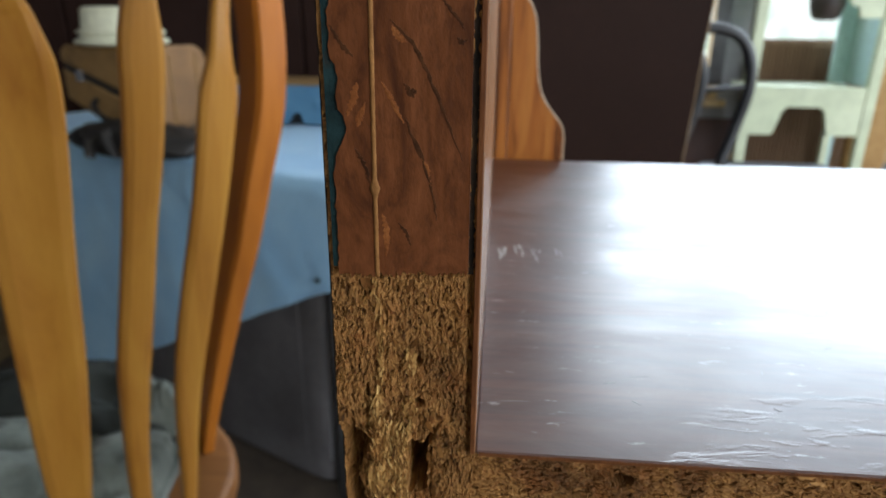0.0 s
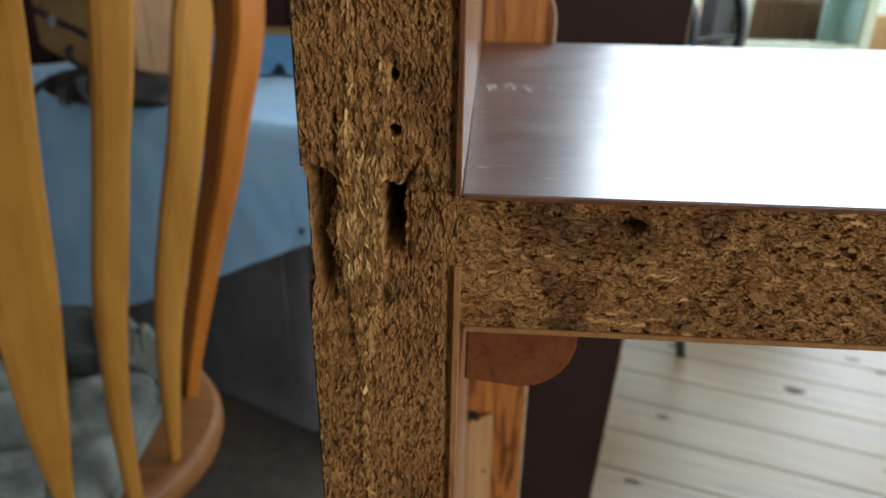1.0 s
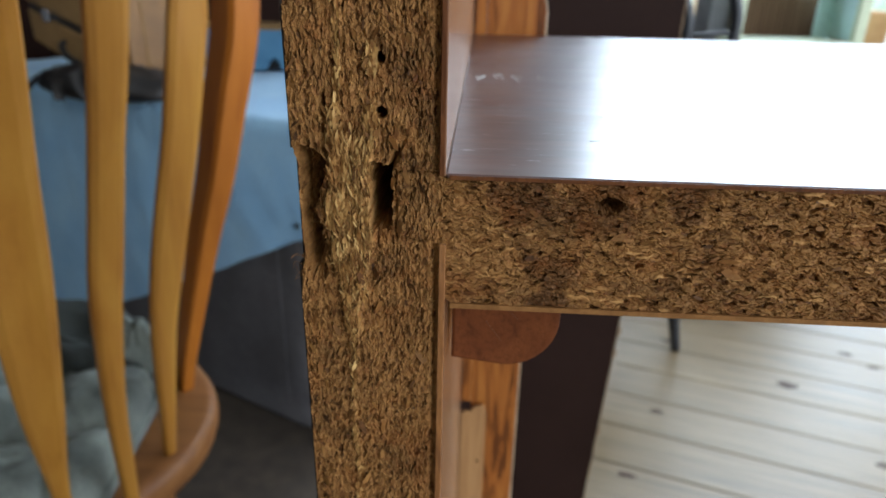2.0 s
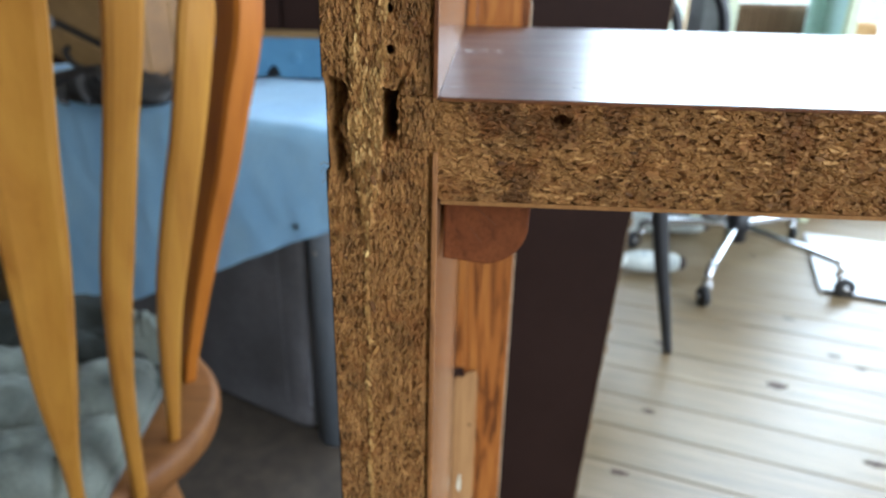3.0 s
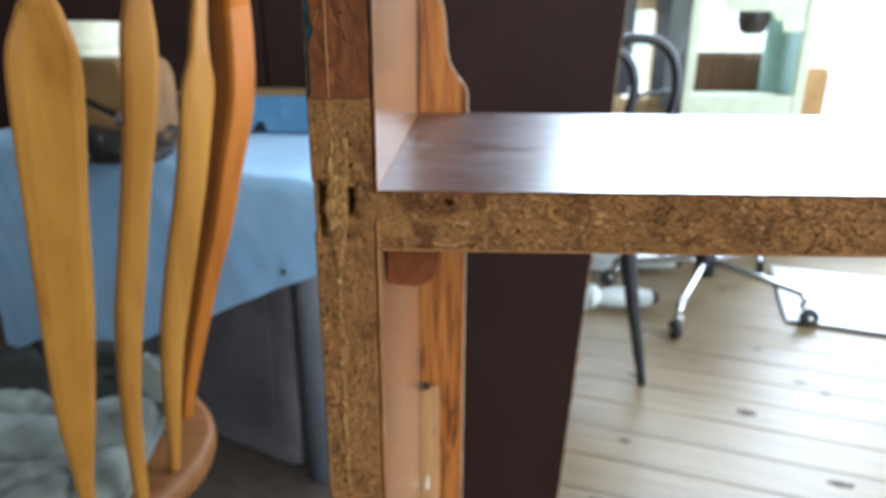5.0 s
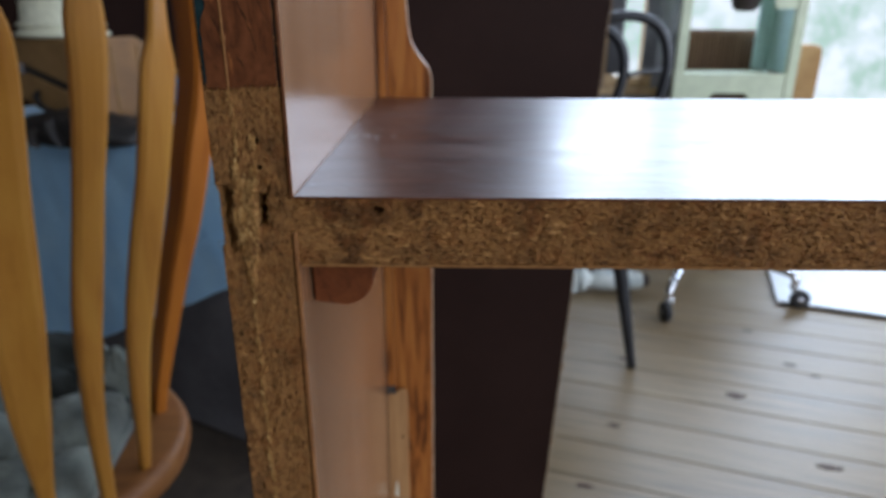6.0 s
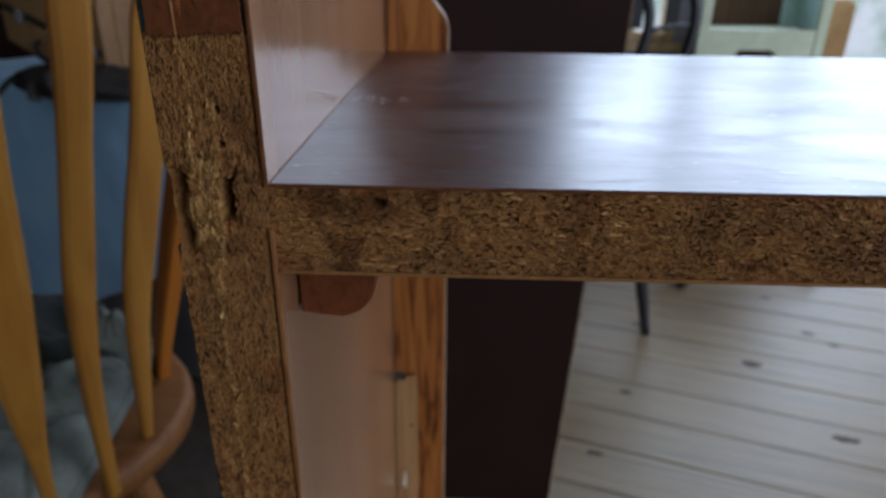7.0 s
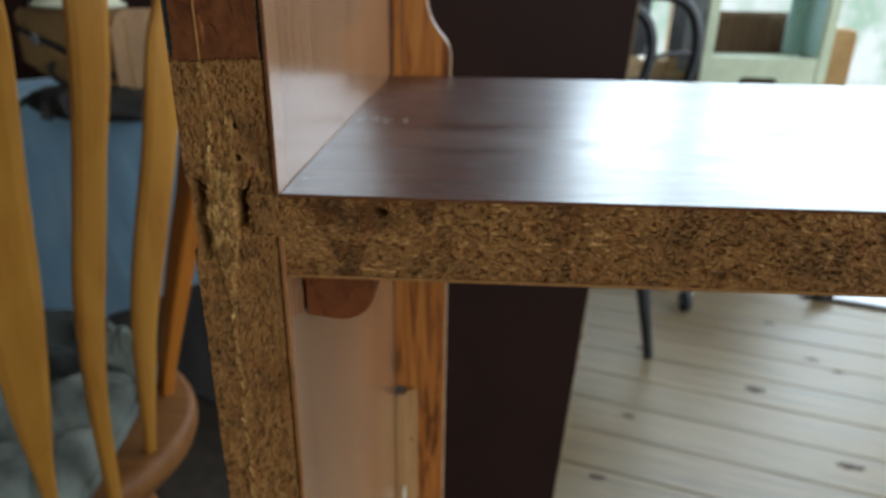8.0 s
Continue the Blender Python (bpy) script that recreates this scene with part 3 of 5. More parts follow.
def raw_face(name, u0, u1, nu, w0, w1, nw, depth, label):
    u, w = np.meshgrid(np.linspace(u0, u1, nu), np.linspace(w0, w1, nw))
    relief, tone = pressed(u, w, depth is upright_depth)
    if depth is upright_depth:
        line = np.exp(-((u + 0.0127 - 0.0005 * (w < -0.02) + 0.00025 * np.sin(w * 300) + 0.00035 * grain2(u, w, 260, 91)) / 0.00042) ** 2)
        tone = np.clip(tone * 0.94 + 0.44 * lump_zone(u, w) * (1 - 0.4 * smooth01(-w, 0.012, 0.022)) + 0.46 * line * (0.6 + 0.4 * grain2(u, w, 420, 92)), 0, 1)
    x = u
    if depth is upright_depth:
        gone = smooth01(w + 0.0010 * grain2(u, w, 300, 95), -0.0185, -0.0130) * (1 - smooth01(w + 0.0012 * grain2(u, w, 500, 96), 0.0002, 0.0026))
        x = u + 0.0004 * gone * (1 + 0.5 * grain2(u * 0, w, 420, 97)) * np.clip((-0.0162 - u) / 0.0028, 0, 1)
    verts = np.stack([x, np.maximum(depth(u, w) + relief, -0.0016), w + ST], -1).reshape(-1, 3)
    q = np.arange(nu * nw).reshape(nw, nu)
    faces = np.stack([q[:-1, :-1], q[:-1, 1:], q[1:, 1:], q[1:, :-1]], -1).reshape(-1, 4)
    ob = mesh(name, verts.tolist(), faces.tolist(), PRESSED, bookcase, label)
    ob.data.attributes.new("flake_tone_shade", "FLOAT", "POINT").data.foreach_set("value", tone.reshape(-1).astype(np.float32))
    return ob


def flakes(name, count, u0, u1, w0, w1, depth, upright, seed, parent, label, size=0.00031, mat=None, rise=0.0, slim=(0.22, 0.55), zone=None):
    """Thousands of wood flakes pressed into the raw face, long along the board."""
    r = np.random.default_rng(seed)
    u, w = r.uniform(u0, u1, count), r.uniform(w0, w1, count)
    length = r.lognormal(math.log(size), 0.5, count).clip(0.00012, 0.0014)
    width = length * r.uniform(*slim, count)
    ang = r.normal(0, 0.32, count) + (math.pi / 2 if upright else 0)
    y = depth(u, w) + pressed(u, w, upright)[0]
    keep = y < 0.0012
    if zone:
        keep &= zone(u, w) > r.uniform(0.1, 0.9, count)
    verts, faces = [], []
    shape = ((-1, -0.25), (-0.45, -0.9), (0.4, -1), (1, -0.1), (0.55, 0.9), (-0.5, 0.8))
    tilt_a, tilt_b = r.normal(0, 0.12, count), r.normal(0, 0.35, count)
    for i in np.nonzero(keep)[0]:
        n = len(verts)
        ca, sa = math.cos(ang[i]), math.sin(ang[i])
        j = r.uniform(0.7, 1.25, 6)
        lift = r.uniform(-0.00005, 0.00016)
        for k, (a, b) in enumerate(shape):
            a, b = a * length[i] * j[k], b * width[i] * j[k]
            uu, ww = u[i] + a * ca - b * sa, w[i] + a * sa + b * ca
            uu = min(max(uu, u0 - 0.0003), u1)
            verts.append((uu, y[i] - lift - rise - 0.0001 + a * tilt_a[i] + b * tilt_b[i], ST + min(max(ww, w0), w1)))
        verts.append((u[i], y[i] + 0.0006, ST + w[i]))
        faces.append([n + k for k in range(6)])
        faces += [(n + (k + 1) % 6, n + k, n + 6) for k in range(6)]
    ob = mesh(name, verts, faces, mat or FLAKE, parent, label)
    return tagged(ob, kind="stuff")


def bookcase_parts():
    low, high = -0.16, 0.09
    raw_face("raw_edge", -UW, 0.0, 254, -0.055, 0.030, 1134, upright_depth, "crumbling raw particleboard edge with a dark hole")
    raw_face("raw_edge", -UW, 0.0, 140, low, -0.0549, 780, upright_depth, "raw particleboard edge")
    raw_face("raw_edge", -UW, 0.0, 40, 0.0299, high, 120, upright_depth, "raw particleboard edge")
    part("upright", block((-UW, 0.0270, ST + low), (0, DEEP, ST + high)), RAW, bookcase)
    part("upright", block((-UW, 0.0004, 0.0), (0, DEEP, ST + low)), RAW, bookcase)
    part("upright", block((-UW, 0.0004, ST + high), (0, DEEP, TOPZ)), RAW, bookcase)
    part("upright", block((0.76, 0.0, 0.0), (0.779, DEEP, TOPZ), 0.0006), RAW, bookcase)
    # laminate skins on both sides of the upright
    part("laminate", block((0.0, 0.0003, ST - 0.0003), (0.0003, DEEP, TOPZ)), INNER, bookcase, "glossy warm brown wood-print laminate")
    part("laminate", block((0.0, 0.0006, 0.0), (0.0005, DEEP, ST - TH - 0.0002)), INNER, bookcase, "glossy warm brown wood-print laminate")
    part("outer_laminate", block((-UW - 0.0003, 0.0010, 0.0), (-UW, DEEP, ST - 0.0135)), DARKSKIN, bookcase, "grimy dark laminate on the outer side")
    part("outer_laminate", block((-UW - 0.0003, 0.0010, ST + 0.0025), (-UW, DEEP, TOPZ)), DARKSKIN, bookcase, "grimy dark laminate on the outer side")
    part("outer_laminate", block((-UW - 0.0002, 0.0030, ST - 0.0135), (-UW, DEEP, ST + 0.0025)), DARKSKIN, bookcase)
    # shelf
    shelf = part("shelf", block((0.0010, 0.0125, ST - TH), (0.76, DEEP, ST - 0.0006)), RAW, bookcase, "thick particleboard shelf")
    part("shelf_top", block((0.0003, 0.0002, ST - 0.0006), (0.76, DEEP, ST), 0.00025, 1), LAMINATE, bookcase, "glossy dark brown laminate top with pale scuffs")
    part("shelf_bottom", block((0.0010, 0.0004, ST - TH - 0.0005), (0.76, DEEP, ST - TH)), STRIP, bookcase, "thin brown laminate underside")
    raw_face("shelf_edge", 0.0, 0.11, 1223, -TH, -0.0006, 205, shelf_depth, "raw particleboard shelf edge with dark stains")
    raw_face("shelf_edge", 0.1099, 0.42, 1550, -TH, -0.0006, 93, shelf_depth, "raw particleboard shelf edge")
    part("laminate_edge", block((0.0012, -0.0002, ST - TH - 0.0006), (0.76, 0.0003, ST - TH + 0.0001)), SEAM, bookcase, "thin tan edge of the underside laminate")
    part("laminate_edge", block((0.0008, -0.00005, ST - 0.0006), (0.76, 0.00018, ST - 0.00012)), STRIP, bookcase, "red-brown edge of the top laminate")
    part("shelf_edge", block((0.42, 0.0003, ST - TH), (0.76, 0.0125, ST - 0.0006)), RAW, bookcase)
    def torn_rims(u, w):
        near = np.minimum(np.hypot((u + 0.0088) / 0.8, (w - 0.0136) / 1.5), np.hypot((u + 0.0089) / 0.9, (w - 0.0060) / 1.8))
        return 1 - smooth01(near, 0.0005, 0.0015)

    def ridge(u, w):
        return 1 - smooth01(np.abs(u + 0.0130 - 0.0006 * (w < 0) + 0.0003 * np.sin(w * 300)), 0.0001, 0.00055)
    flakes("flake_layer", 3000, -UW + 0.0003, -0.0018, low + 0.002, 0.0255, upright_depth, True, 3, bookcase, "brown pressed wood flakes", 0.00042, slim=(0.16, 0.36))
    flakes("flake_layer", 1800, 0.0006, 0.30, -TH + 0.0006, -0.0012, shelf_depth, False, 4, bookcase, "brown pressed wood flakes", 0.00034, slim=(0.2, 0.5))
    flakes("torn_fibre_layer", 2600, -0.0155, -0.0080, -0.0240, 0.0090, upright_depth, True, 6, bookcase, "pale torn wood fibres", 0.00055, FRESH, 0.00002, (0.08, 0.16), lump_zone)
    flakes("torn_fibre_layer", 1500, -0.0100, -0.0078, 0.0035, 0.0160, upright_depth, True, 7, bookcase, "pale torn wood fibres", 0.00036, FRESH, 0.00012, (0.2, 0.45), torn_rims)
    flakes("torn_fibre_layer", 5200, -0.0142, -0.0112, -0.15, 0.026, upright_depth, True, 8, bookcase, "pale torn wood fibres", 0.0005, FRESH, 0.00005, (0.12, 0.3), ridge)
    # what is left of the edge band, with its glue line and scratches
    r = random.Random(5)
    foot = [(-0.0176 + 0.0163 * k / 60, ST + 0.0262 + 0.0010 * (k / 60) + r.uniform(-0.00045, 0.00035)) for k in range(61)]
    left = []
    for k in range(260):
        z = TOPZ - 0.004 - (TOPZ - 0.004 - ST - 0.0272) * (k / 259) ** 0.55
        w = z - ST
        bite = 0.0009 * math.exp(-((w - 0.0505) / 0.0018) ** 2) + 0.0017 * math.exp(-((w - 0.0448) / 0.0026) ** 2) + 0.0006 * math.exp(-((w - 0.062) / 0.003) ** 2)
        left.append((-0.0176 + bite + r.uniform(-0.00016, 0.0002), z))
    part("edge_band", outline(foot + [(-0.0013, TOPZ - 0.004)] + left, (-0.0006, 0.0002), "y"), BAND, bookcase, "red-brown scratched edge band")
    part("edge_paint", block((-UW + 0.0006, -0.0002, ST + 0.0272), (-0.0150, 0.0001, TOPZ - 0.006)), OUTER, bookcase, "teal paint showing where the band has torn")
    part("edge_groove", block((-0.0014, 0.0006, ST + 0.0265), (-0.0005, 0.0010, TOPZ - 0.004)), DARKSKIN, bookcase, "dark line of laminate glue")
    part("edge_strip", block((-0.0005, -0.0002, ST - 0.0002), (0.0002, 0.0003, TOPZ - 0.004), 0.0001, 1), STRIP, bookcase, "rubbed brown laminate edge")
    part("edge_strip", block((-0.0004, -0.0002, 0.02), (0.0005, 0.0006, ST - 0.0094), 0.0001, 1), STRIP_PALE, bookcase, "orange-brown laminate edge")
    rows = [(-0.0126 + 0.00010 * math.sin(z * 60) + r.uniform(-0.000015, 0.000015), -0.00066, z, 0.00028 + r.uniform(-0.00002, 0.00002) + 0.0004 * math.exp(-((z - ST - 0.0377) / 0.0007) ** 2), 0.00018)
            for z in np.linspace(ST + 0.0262, ST + 0.14, 190)]
    part("glue_line", sweep(rows, (1, 0, 0), 8), SEAM, bookcase, "tan vertical glue line with a knob", smooth=True)

    def stroke(points, wd, material, label):
        rows = spline([(x, -0.00061, ST + z) for x, z in points], 9)
        n = len(rows) - 1
        rows = [(p[0] + r.uniform(-0.00012, 0.00012), p[1], p[2], wd * (0.25 + math.sin(math.pi * k / n)) * r.uniform(0.45, 1.2), 0.00004) for k, p in enumerate(rows)]
        part("scratch", sweep(rows, (1, 0, 0.4), 6), material, bookcase, label)
    for pts, wd in (([(-0.0106, 0.0568), (-0.0079, 0.0541), (-0.0056, 0.0494), (-0.0022, 0.0413)], 0.00024), ([(-0.0090, 0.0462), (-0.0083, 0.0443), (-0.0063, 0.0393), (-0.0052, 0.0339)], 0.00026),
                    ([(-0.0174, 0.0562), (-0.0160, 0.0540), (-0.0147, 0.0528)], 0.00030), ([(-0.0049, 0.0592), (-0.0036, 0.0575), (-0.0022, 0.0558)], 0.0002), ([(-0.0150, 0.0425), (-0.0138, 0.0402), (-0.0133, 0.0380)], 0.00026),
                    ([(-0.0090, 0.0500), (-0.0083, 0.0490), (-0.0076, 0.0492)], 0.0005), ([(-0.0100, 0.0335), (-0.0090, 0.0322), (-0.0084, 0.0305)], 0.00022), ([(-0.0030, 0.0550), (-0.0026, 0.0545), (-0.0020, 0.0548)], 0.0003)):
        stroke(pts, wd, GOUGE, "dark gouge across the edge band")
    for pts, wd in (([(-0.0116, 0.0501), (-0.0104, 0.0480), (-0.0092, 0.0455)], 0.0003), ([(-0.0103, 0.0562), (-0.0096, 0.0550), (-0.0088, 0.0545)], 0.0004), ([(-0.0145, 0.0500), (-0.0150, 0.0480), (-0.0158, 0.0462)], 0.0005),
                    ([(-0.0136, 0.0478), (-0.0142, 0.0462), (-0.0146, 0.0450)], 0.00035), ([(-0.0118, 0.0345), (-0.0114, 0.0320), (-0.0115, 0.0290)], 0.0004), ([(-0.0070, 0.0415), (-0.0063, 0.0400), (-0.0060, 0.0380)], 0.0002)):
        stroke(pts, wd, SCRATCH, "worn orange patch on the edge band")
    # pale scuffs on the shelf's top
    for cx, cy, n in ((0.0038, 0.080, 6), (0.0085, 0.083, 7), (0.0128, 0.080, 7), (0.0185, 0.081, 2)):
        for k in range(n):
            x, y, a = cx + r.uniform(-0.0011, 0.0011), cy + r.uniform(-0.0035, 0.0035), r.gauss(1.62, 0.12)
            ln, wd = r.uniform(0.0012, 0.0036), r.uniform(0.00015, 0.0005)
            pts = [(x + ln * s * math.cos(a), y + ln * s * math.sin(a), ST + 0.00002, wd * (1.05 - s * s), 0.00005) for s in np.linspace(-1, 1, 7)]
            part("scuff", sweep(pts, (1, -0.1, 0), 6), SCUFF, bookcase, "small whitish scuff")
    for k in range(10):
        x, y, a = r.uniform(0.006, 0.075), r.uniform(0.006, 0.055), r.gauss(0.35, 0.5)
        ln = r.uniform(0.0005, 0.0014)
        pts = [(x + ln * s * math.cos(a), y + ln * s * math.sin(a) + 0.1 * ln * s * s, ST + 0.00001, r.uniform(0.00004, 0.00013) * (1.05 - s * s), 0.00003) for s in np.linspace(-1, 1, 6)]
        part("scratch", sweep(pts, (0.2, 1, 0), 6), SCRAPE, bookcase, "fine pale scratch")
    # rounded cleat under the shelf
    prof = [(0.0012, ST - TH - 0.001), (0.0012, ST - TH - 0.0160)] + [(0.0095 + 0.0085 * math.sin(a), ST - TH - 0.0085 - 0.0085 * math.cos(a)) for a in np.linspace(0, 1.45, 10)] + [(0.0182, ST - TH - 0.001)]
    part("cleat", outline(prof, (0.0115, 0.15), "y", 0.0005), CLEAT, bookcase, "red-brown rounded wooden cleat under the shelf")
    for x0, z0, x1, z1 in ((0.0035, 0.0012, 0.0115, 0.0085), (0.0065, 0.0090, 0.0090, 0.0125)):
        rows = [(x0 + (x1 - x0) * s, 0.01148, ST - TH - z0 - (z1 - z0) * s, 0.00008, 0.00004) for s in np.linspace(0, 1, 6)]
        part("scratch", sweep(rows, (1, 0, 0.4), 6), STRIP, bookcase, "fine scratch across the cleat's end")
    # loose fibres at the broken corner
    for k in range(6):
        z = ST + r.choice((-0.0135, -0.0150, 0.0020)) + r.uniform(-0.001, 0.001)
        p = [(-UW + 0.001, 0.001, z), (-UW - r.uniform(0.0001, 0.0006), 0.0005, z + r.uniform(-0.0012, 0.0015)), (-UW - r.uniform(0.0003, 0.0011), 0.0, z + r.uniform(-0.001, 0.0016))]
        part("fibre", tube(p, 0.000018, 4, 5), SEAM, bookcase)


bookcase_parts()


def oak_board():
    """The shaped oak-print board behind the shelf's end, with a scrolled top and a broken narrow strip."""
    ob = thing("oak_board", "golden oak-grained board with a scrolled top behind the shelf", "board")
    y0, y1 = DEEP + 0.0012, DEEP + 0.0165
    top = [(0.0288, ST + 0.008), (0.0272, ST + 0.0145), (0.0225, ST + 0.0205), (0.0185, ST + 0.027), (0.0165, ST + 0.036),
           (0.0158, ST + 0.046), (0.0145, ST + 0.056), (0.0115, ST + 0.0625), (0.0075, ST + 0.0655)]
    edge = [tuple(p[:2]) for p in spline([(*p, 0) for p in top], 4)]
    part("board", outline([(0.0058, 0.0), (0.0300, 0.0), (0.0290, ST - 0.1)] + edge + [(0.0058, ST + 0.0655)], (y0, y1), "y"), OAK, ob, "striped golden oak veneer")
    rows = [(x + 0.0002, y0 + 0.0002, z, 0.0004, 0.0004) for x, z in edge]
    part("rim", sweep(rows, (0, 1, 0), 6), OAK_EDGE, ob, "pale rubbed rim")
    rows = [(0.0297 - 0.001 * s, y0 + 0.0002, 0.01 + (ST + 0.008 - 0.01) * s, 0.0004, 0.0005) for s in np.linspace(0, 1, 12)]
    part("rim", sweep(rows, (0, 1, 0), 6), OAK_EDGE, ob, "pale rubbed rim")
    part("strip", block((0.0008, y0 - 0.0012, ST - 0.1765), (0.0056, y1, ST + 0.065), 0.0004), OAK, ob, "narrow oak strip")
    torn = [(0.0008, 0.0), (0.0130, 0.0), (0.0136, ST - 0.183), (0.0120, ST - 0.177), (0.0075, ST - 0.1785), (0.0052, ST - 0.182), (0.0030, ST - 0.181), (0.0008, ST - 0.183)]
    part("torn_strip", outline(torn, (y0 - 0.0030, y0 - 0.0014), "y", 0.0003), OAK_PALE, ob, "bare pale strip where the veneer is torn off")
    part("nail_hole", lathe([(0.0008, -0.0002), (0.0008, 0.0003)], 10, Matrix.Translation((0.0100, y0 - 0.0030, 0.6637)) @ Matrix.Rotation(radians(90), 4, "X")), DARKWOOD, ob)
    chip = [(0.0040, 0.6180), (0.0060, 0.6150), (0.0066, 0.6215), (0.0058, 0.6290), (0.0048, 0.6255)]
    part("chip", outline(chip, (y0 - 0.0034, y0 - 0.0029), "y", 0.0001), PAINTFLECK, ob, "pale chip where the strip is splintered")
    return ob


oak_board()


def dark_panel():
    ob = thing("tall_board", "tall dark brown laminate board standing on the floor", "board")
    r = random.Random(8)
    right = [(0.2065 + 0.0530 * z + r.uniform(-0.0006, 0.0006), z) for z in np.linspace(0.0, 1.0, 40)]
    part("face", outline([(-0.03, 0.0), *right, (-0.03, 1.0)], (0.79, 0.808), "y"), DARKWOOD, ob, "smooth dark brown laminate face")
    rows = [(x + 0.0004, 0.7903, z, 0.0011, 0.0011) for x, z in right]
    part("edge_line", sweep(rows, (1, 0, 0), 5), CHIP, ob, "thin pale worn edge")
    for z in (0.575, 0.40, 0.36, 0.21):
        pts = [(0.2072 + 0.053 * z + 0.002 * math.sin(3.1 * s), 0.791, z + (s - 0.5) * 0.02, 0.0022 * math.sin(3.1 * s) + 0.0004, 0.002) for s in np.linspace(0.02, 0.98, 8)]
        part("edge_chip", sweep(pts, (1, 0, 0), 6), CHIP, ob, "bare chip on the edge")
    return ob


dark_panel()

# ---- spindle-back chair ----


def spindle_chair():
    ob = thing("spindle_chair", "honey-coloured wooden chair with flat arrow spindles and a bent bow", "chair")
    cx, cy = -0.50, 0.43

    def spindle(rows, side):
        """A flat arrow spindle: rows of place and half width from its foot to its neck."""
        path = [(*r[:3], max((r[3] - 0.0006) * (1.10 if r[3] < 0.016 else 1.0), 0.0046), 0.0062 if r[3] > 0.007 else 0.0056) for r in rows]
        part("spindle", sweep(spline(path, 6), side, 16, 3.4), CHAIRWOOD, ob)
    spindle([(-0.297, 0.424, 0.432, 0.0050), (-0.289, 0.431, 0.542, 0.0096), (-0.2834, 0.435, 0.596, 0.0120), (-0.275, 0.438, 0.642, 0.0141), (-0.262, 0.4426, 0.704, 0.0150), (-0.2487, 0.447, 0.764, 0.0149),
             (-0.2382, 0.451, 0.821, 0.0154), (-0.231, 0.455, 0.868, 0.0154), (-0.2275, 0.4566, 0.897, 0.0098), (-0.2255, 0.4585, 0.925, 0.0076), (-0.222, 0.461, 0.96, 0.0066), (-0.217, 0.463, 1.06, 0.0064)], (0.651, 0.756, 0))
    spindle([(-0.299, 0.355, 0.432, 0.0060), (-0.2975, 0.354, 0.467, 0.0066), (-0.2912, 0.350, 0.560, 0.0084), (-0.2804, 0.347, 0.642, 0.0110), (-0.2725, 0.345, 0.683, 0.0122), (-0.260, 0.3426, 0.739, 0.0119),
             (-0.2484, 0.340, 0.791, 0.0116), (-0.2375, 0.338, 0.839, 0.0126), (-0.2291, 0.336, 0.885, 0.0135), (-0.2255, 0.335, 0.915, 0.0134), (-0.2214, 0.334, 0.948, 0.0088), (-0.217, 0.332, 0.985, 0.0066), (-0.212, 0.330, 1.07, 0.0064)], (0.603, 0.797, 0))
    spindle([(-0.318, 0.298, 0.432, 0.0055), (-0.3097, 0.290, 0.5205, 0.0066), (-0.2945, 0.2765, 0.614, 0.0138), (-0.2752, 0.262, 0.715, 0.0196), (-0.2618, 0.2516, 0.792, 0.0208), (-0.2474, 0.241, 0.866, 0.0226),
             (-0.2405, 0.236, 0.905, 0.0216), (-0.2365, 0.2335, 0.930, 0.0130), (-0.2333, 0.230, 0.953, 0.0084), (-0.228, 0.226, 1.07, 0.0066)], (0.72, 0.70, 0))
    spindle([(-0.378, 0.255, 0.432, 0.0055), (-0.376, 0.236, 0.55, 0.0090), (-0.372, 0.205, 0.70, 0.0180), (-0.368, 0.178, 0.84, 0.0210), (-0.366, 0.168, 0.90, 0.0220), (-0.364, 0.162, 0.945, 0.0090), (-0.362, 0.158, 1.06, 0.0066)], (0.92, 0.38, 0))
    spindle([(-0.455, 0.235, 0.432, 0.0055), (-0.462, 0.212, 0.55, 0.0090), (-0.470, 0.180, 0.70, 0.0180), (-0.478, 0.150, 0.84, 0.0210), (-0.481, 0.140, 0.90, 0.0220), (-0.483, 0.134, 0.945, 0.0090), (-0.486, 0.130, 1.03, 0.0066)], (0.99, 0.1, 0))
    far = [(-0.3325, 0.535, 0.426, 0.45), (-0.3242, 0.538, 0.4765, 0.5), (-0.3052, 0.542, 0.556, 0.62), (-0.2859, 0.546, 0.632, 0.75), (-0.2657, 0.550, 0.703, 0.86), (-0.2499, 0.553, 0.772, 0.95), (-0.2345, 0.557, 0.837, 1.0),
           (-0.2295, 0.559, 0.881, 1.0), (-0.2290, 0.561, 0.923, 1.0), (-0.2300, 0.556, 0.962, 1.0), (-0.2240, 0.500, 1.040, 0.9), (-0.2260, 0.380, 1.080, 0.9)]
    near = [(-0.260, 0.250, 1.088, 0.9), (-0.360, 0.162, 1.075, 0.9), (-0.480, 0.128, 1.035, 0.9), (-0.575, 0.132, 0.960, 0.9), (-0.610, 0.150, 0.880, 0.9), (-0.600, 0.200, 0.660, 0.8), (-0.575, 0.245, 0.426, 0.5)]
    part("bow", sweep(spline([(*p[:3], 0.0270 * p[3], 0.0155 * p[3]) for p in far + near], 8), (0.70, -0.71, 0.05), 24, 7.0), BOWWOOD, ob, "orange bent bow of the chair's back")
    # saddle seat with a rounded rim
    bm = bmesh.new()
    ax, ay = math.cos(radians(-36.5)), math.sin(radians(-36.5))
    ring = []
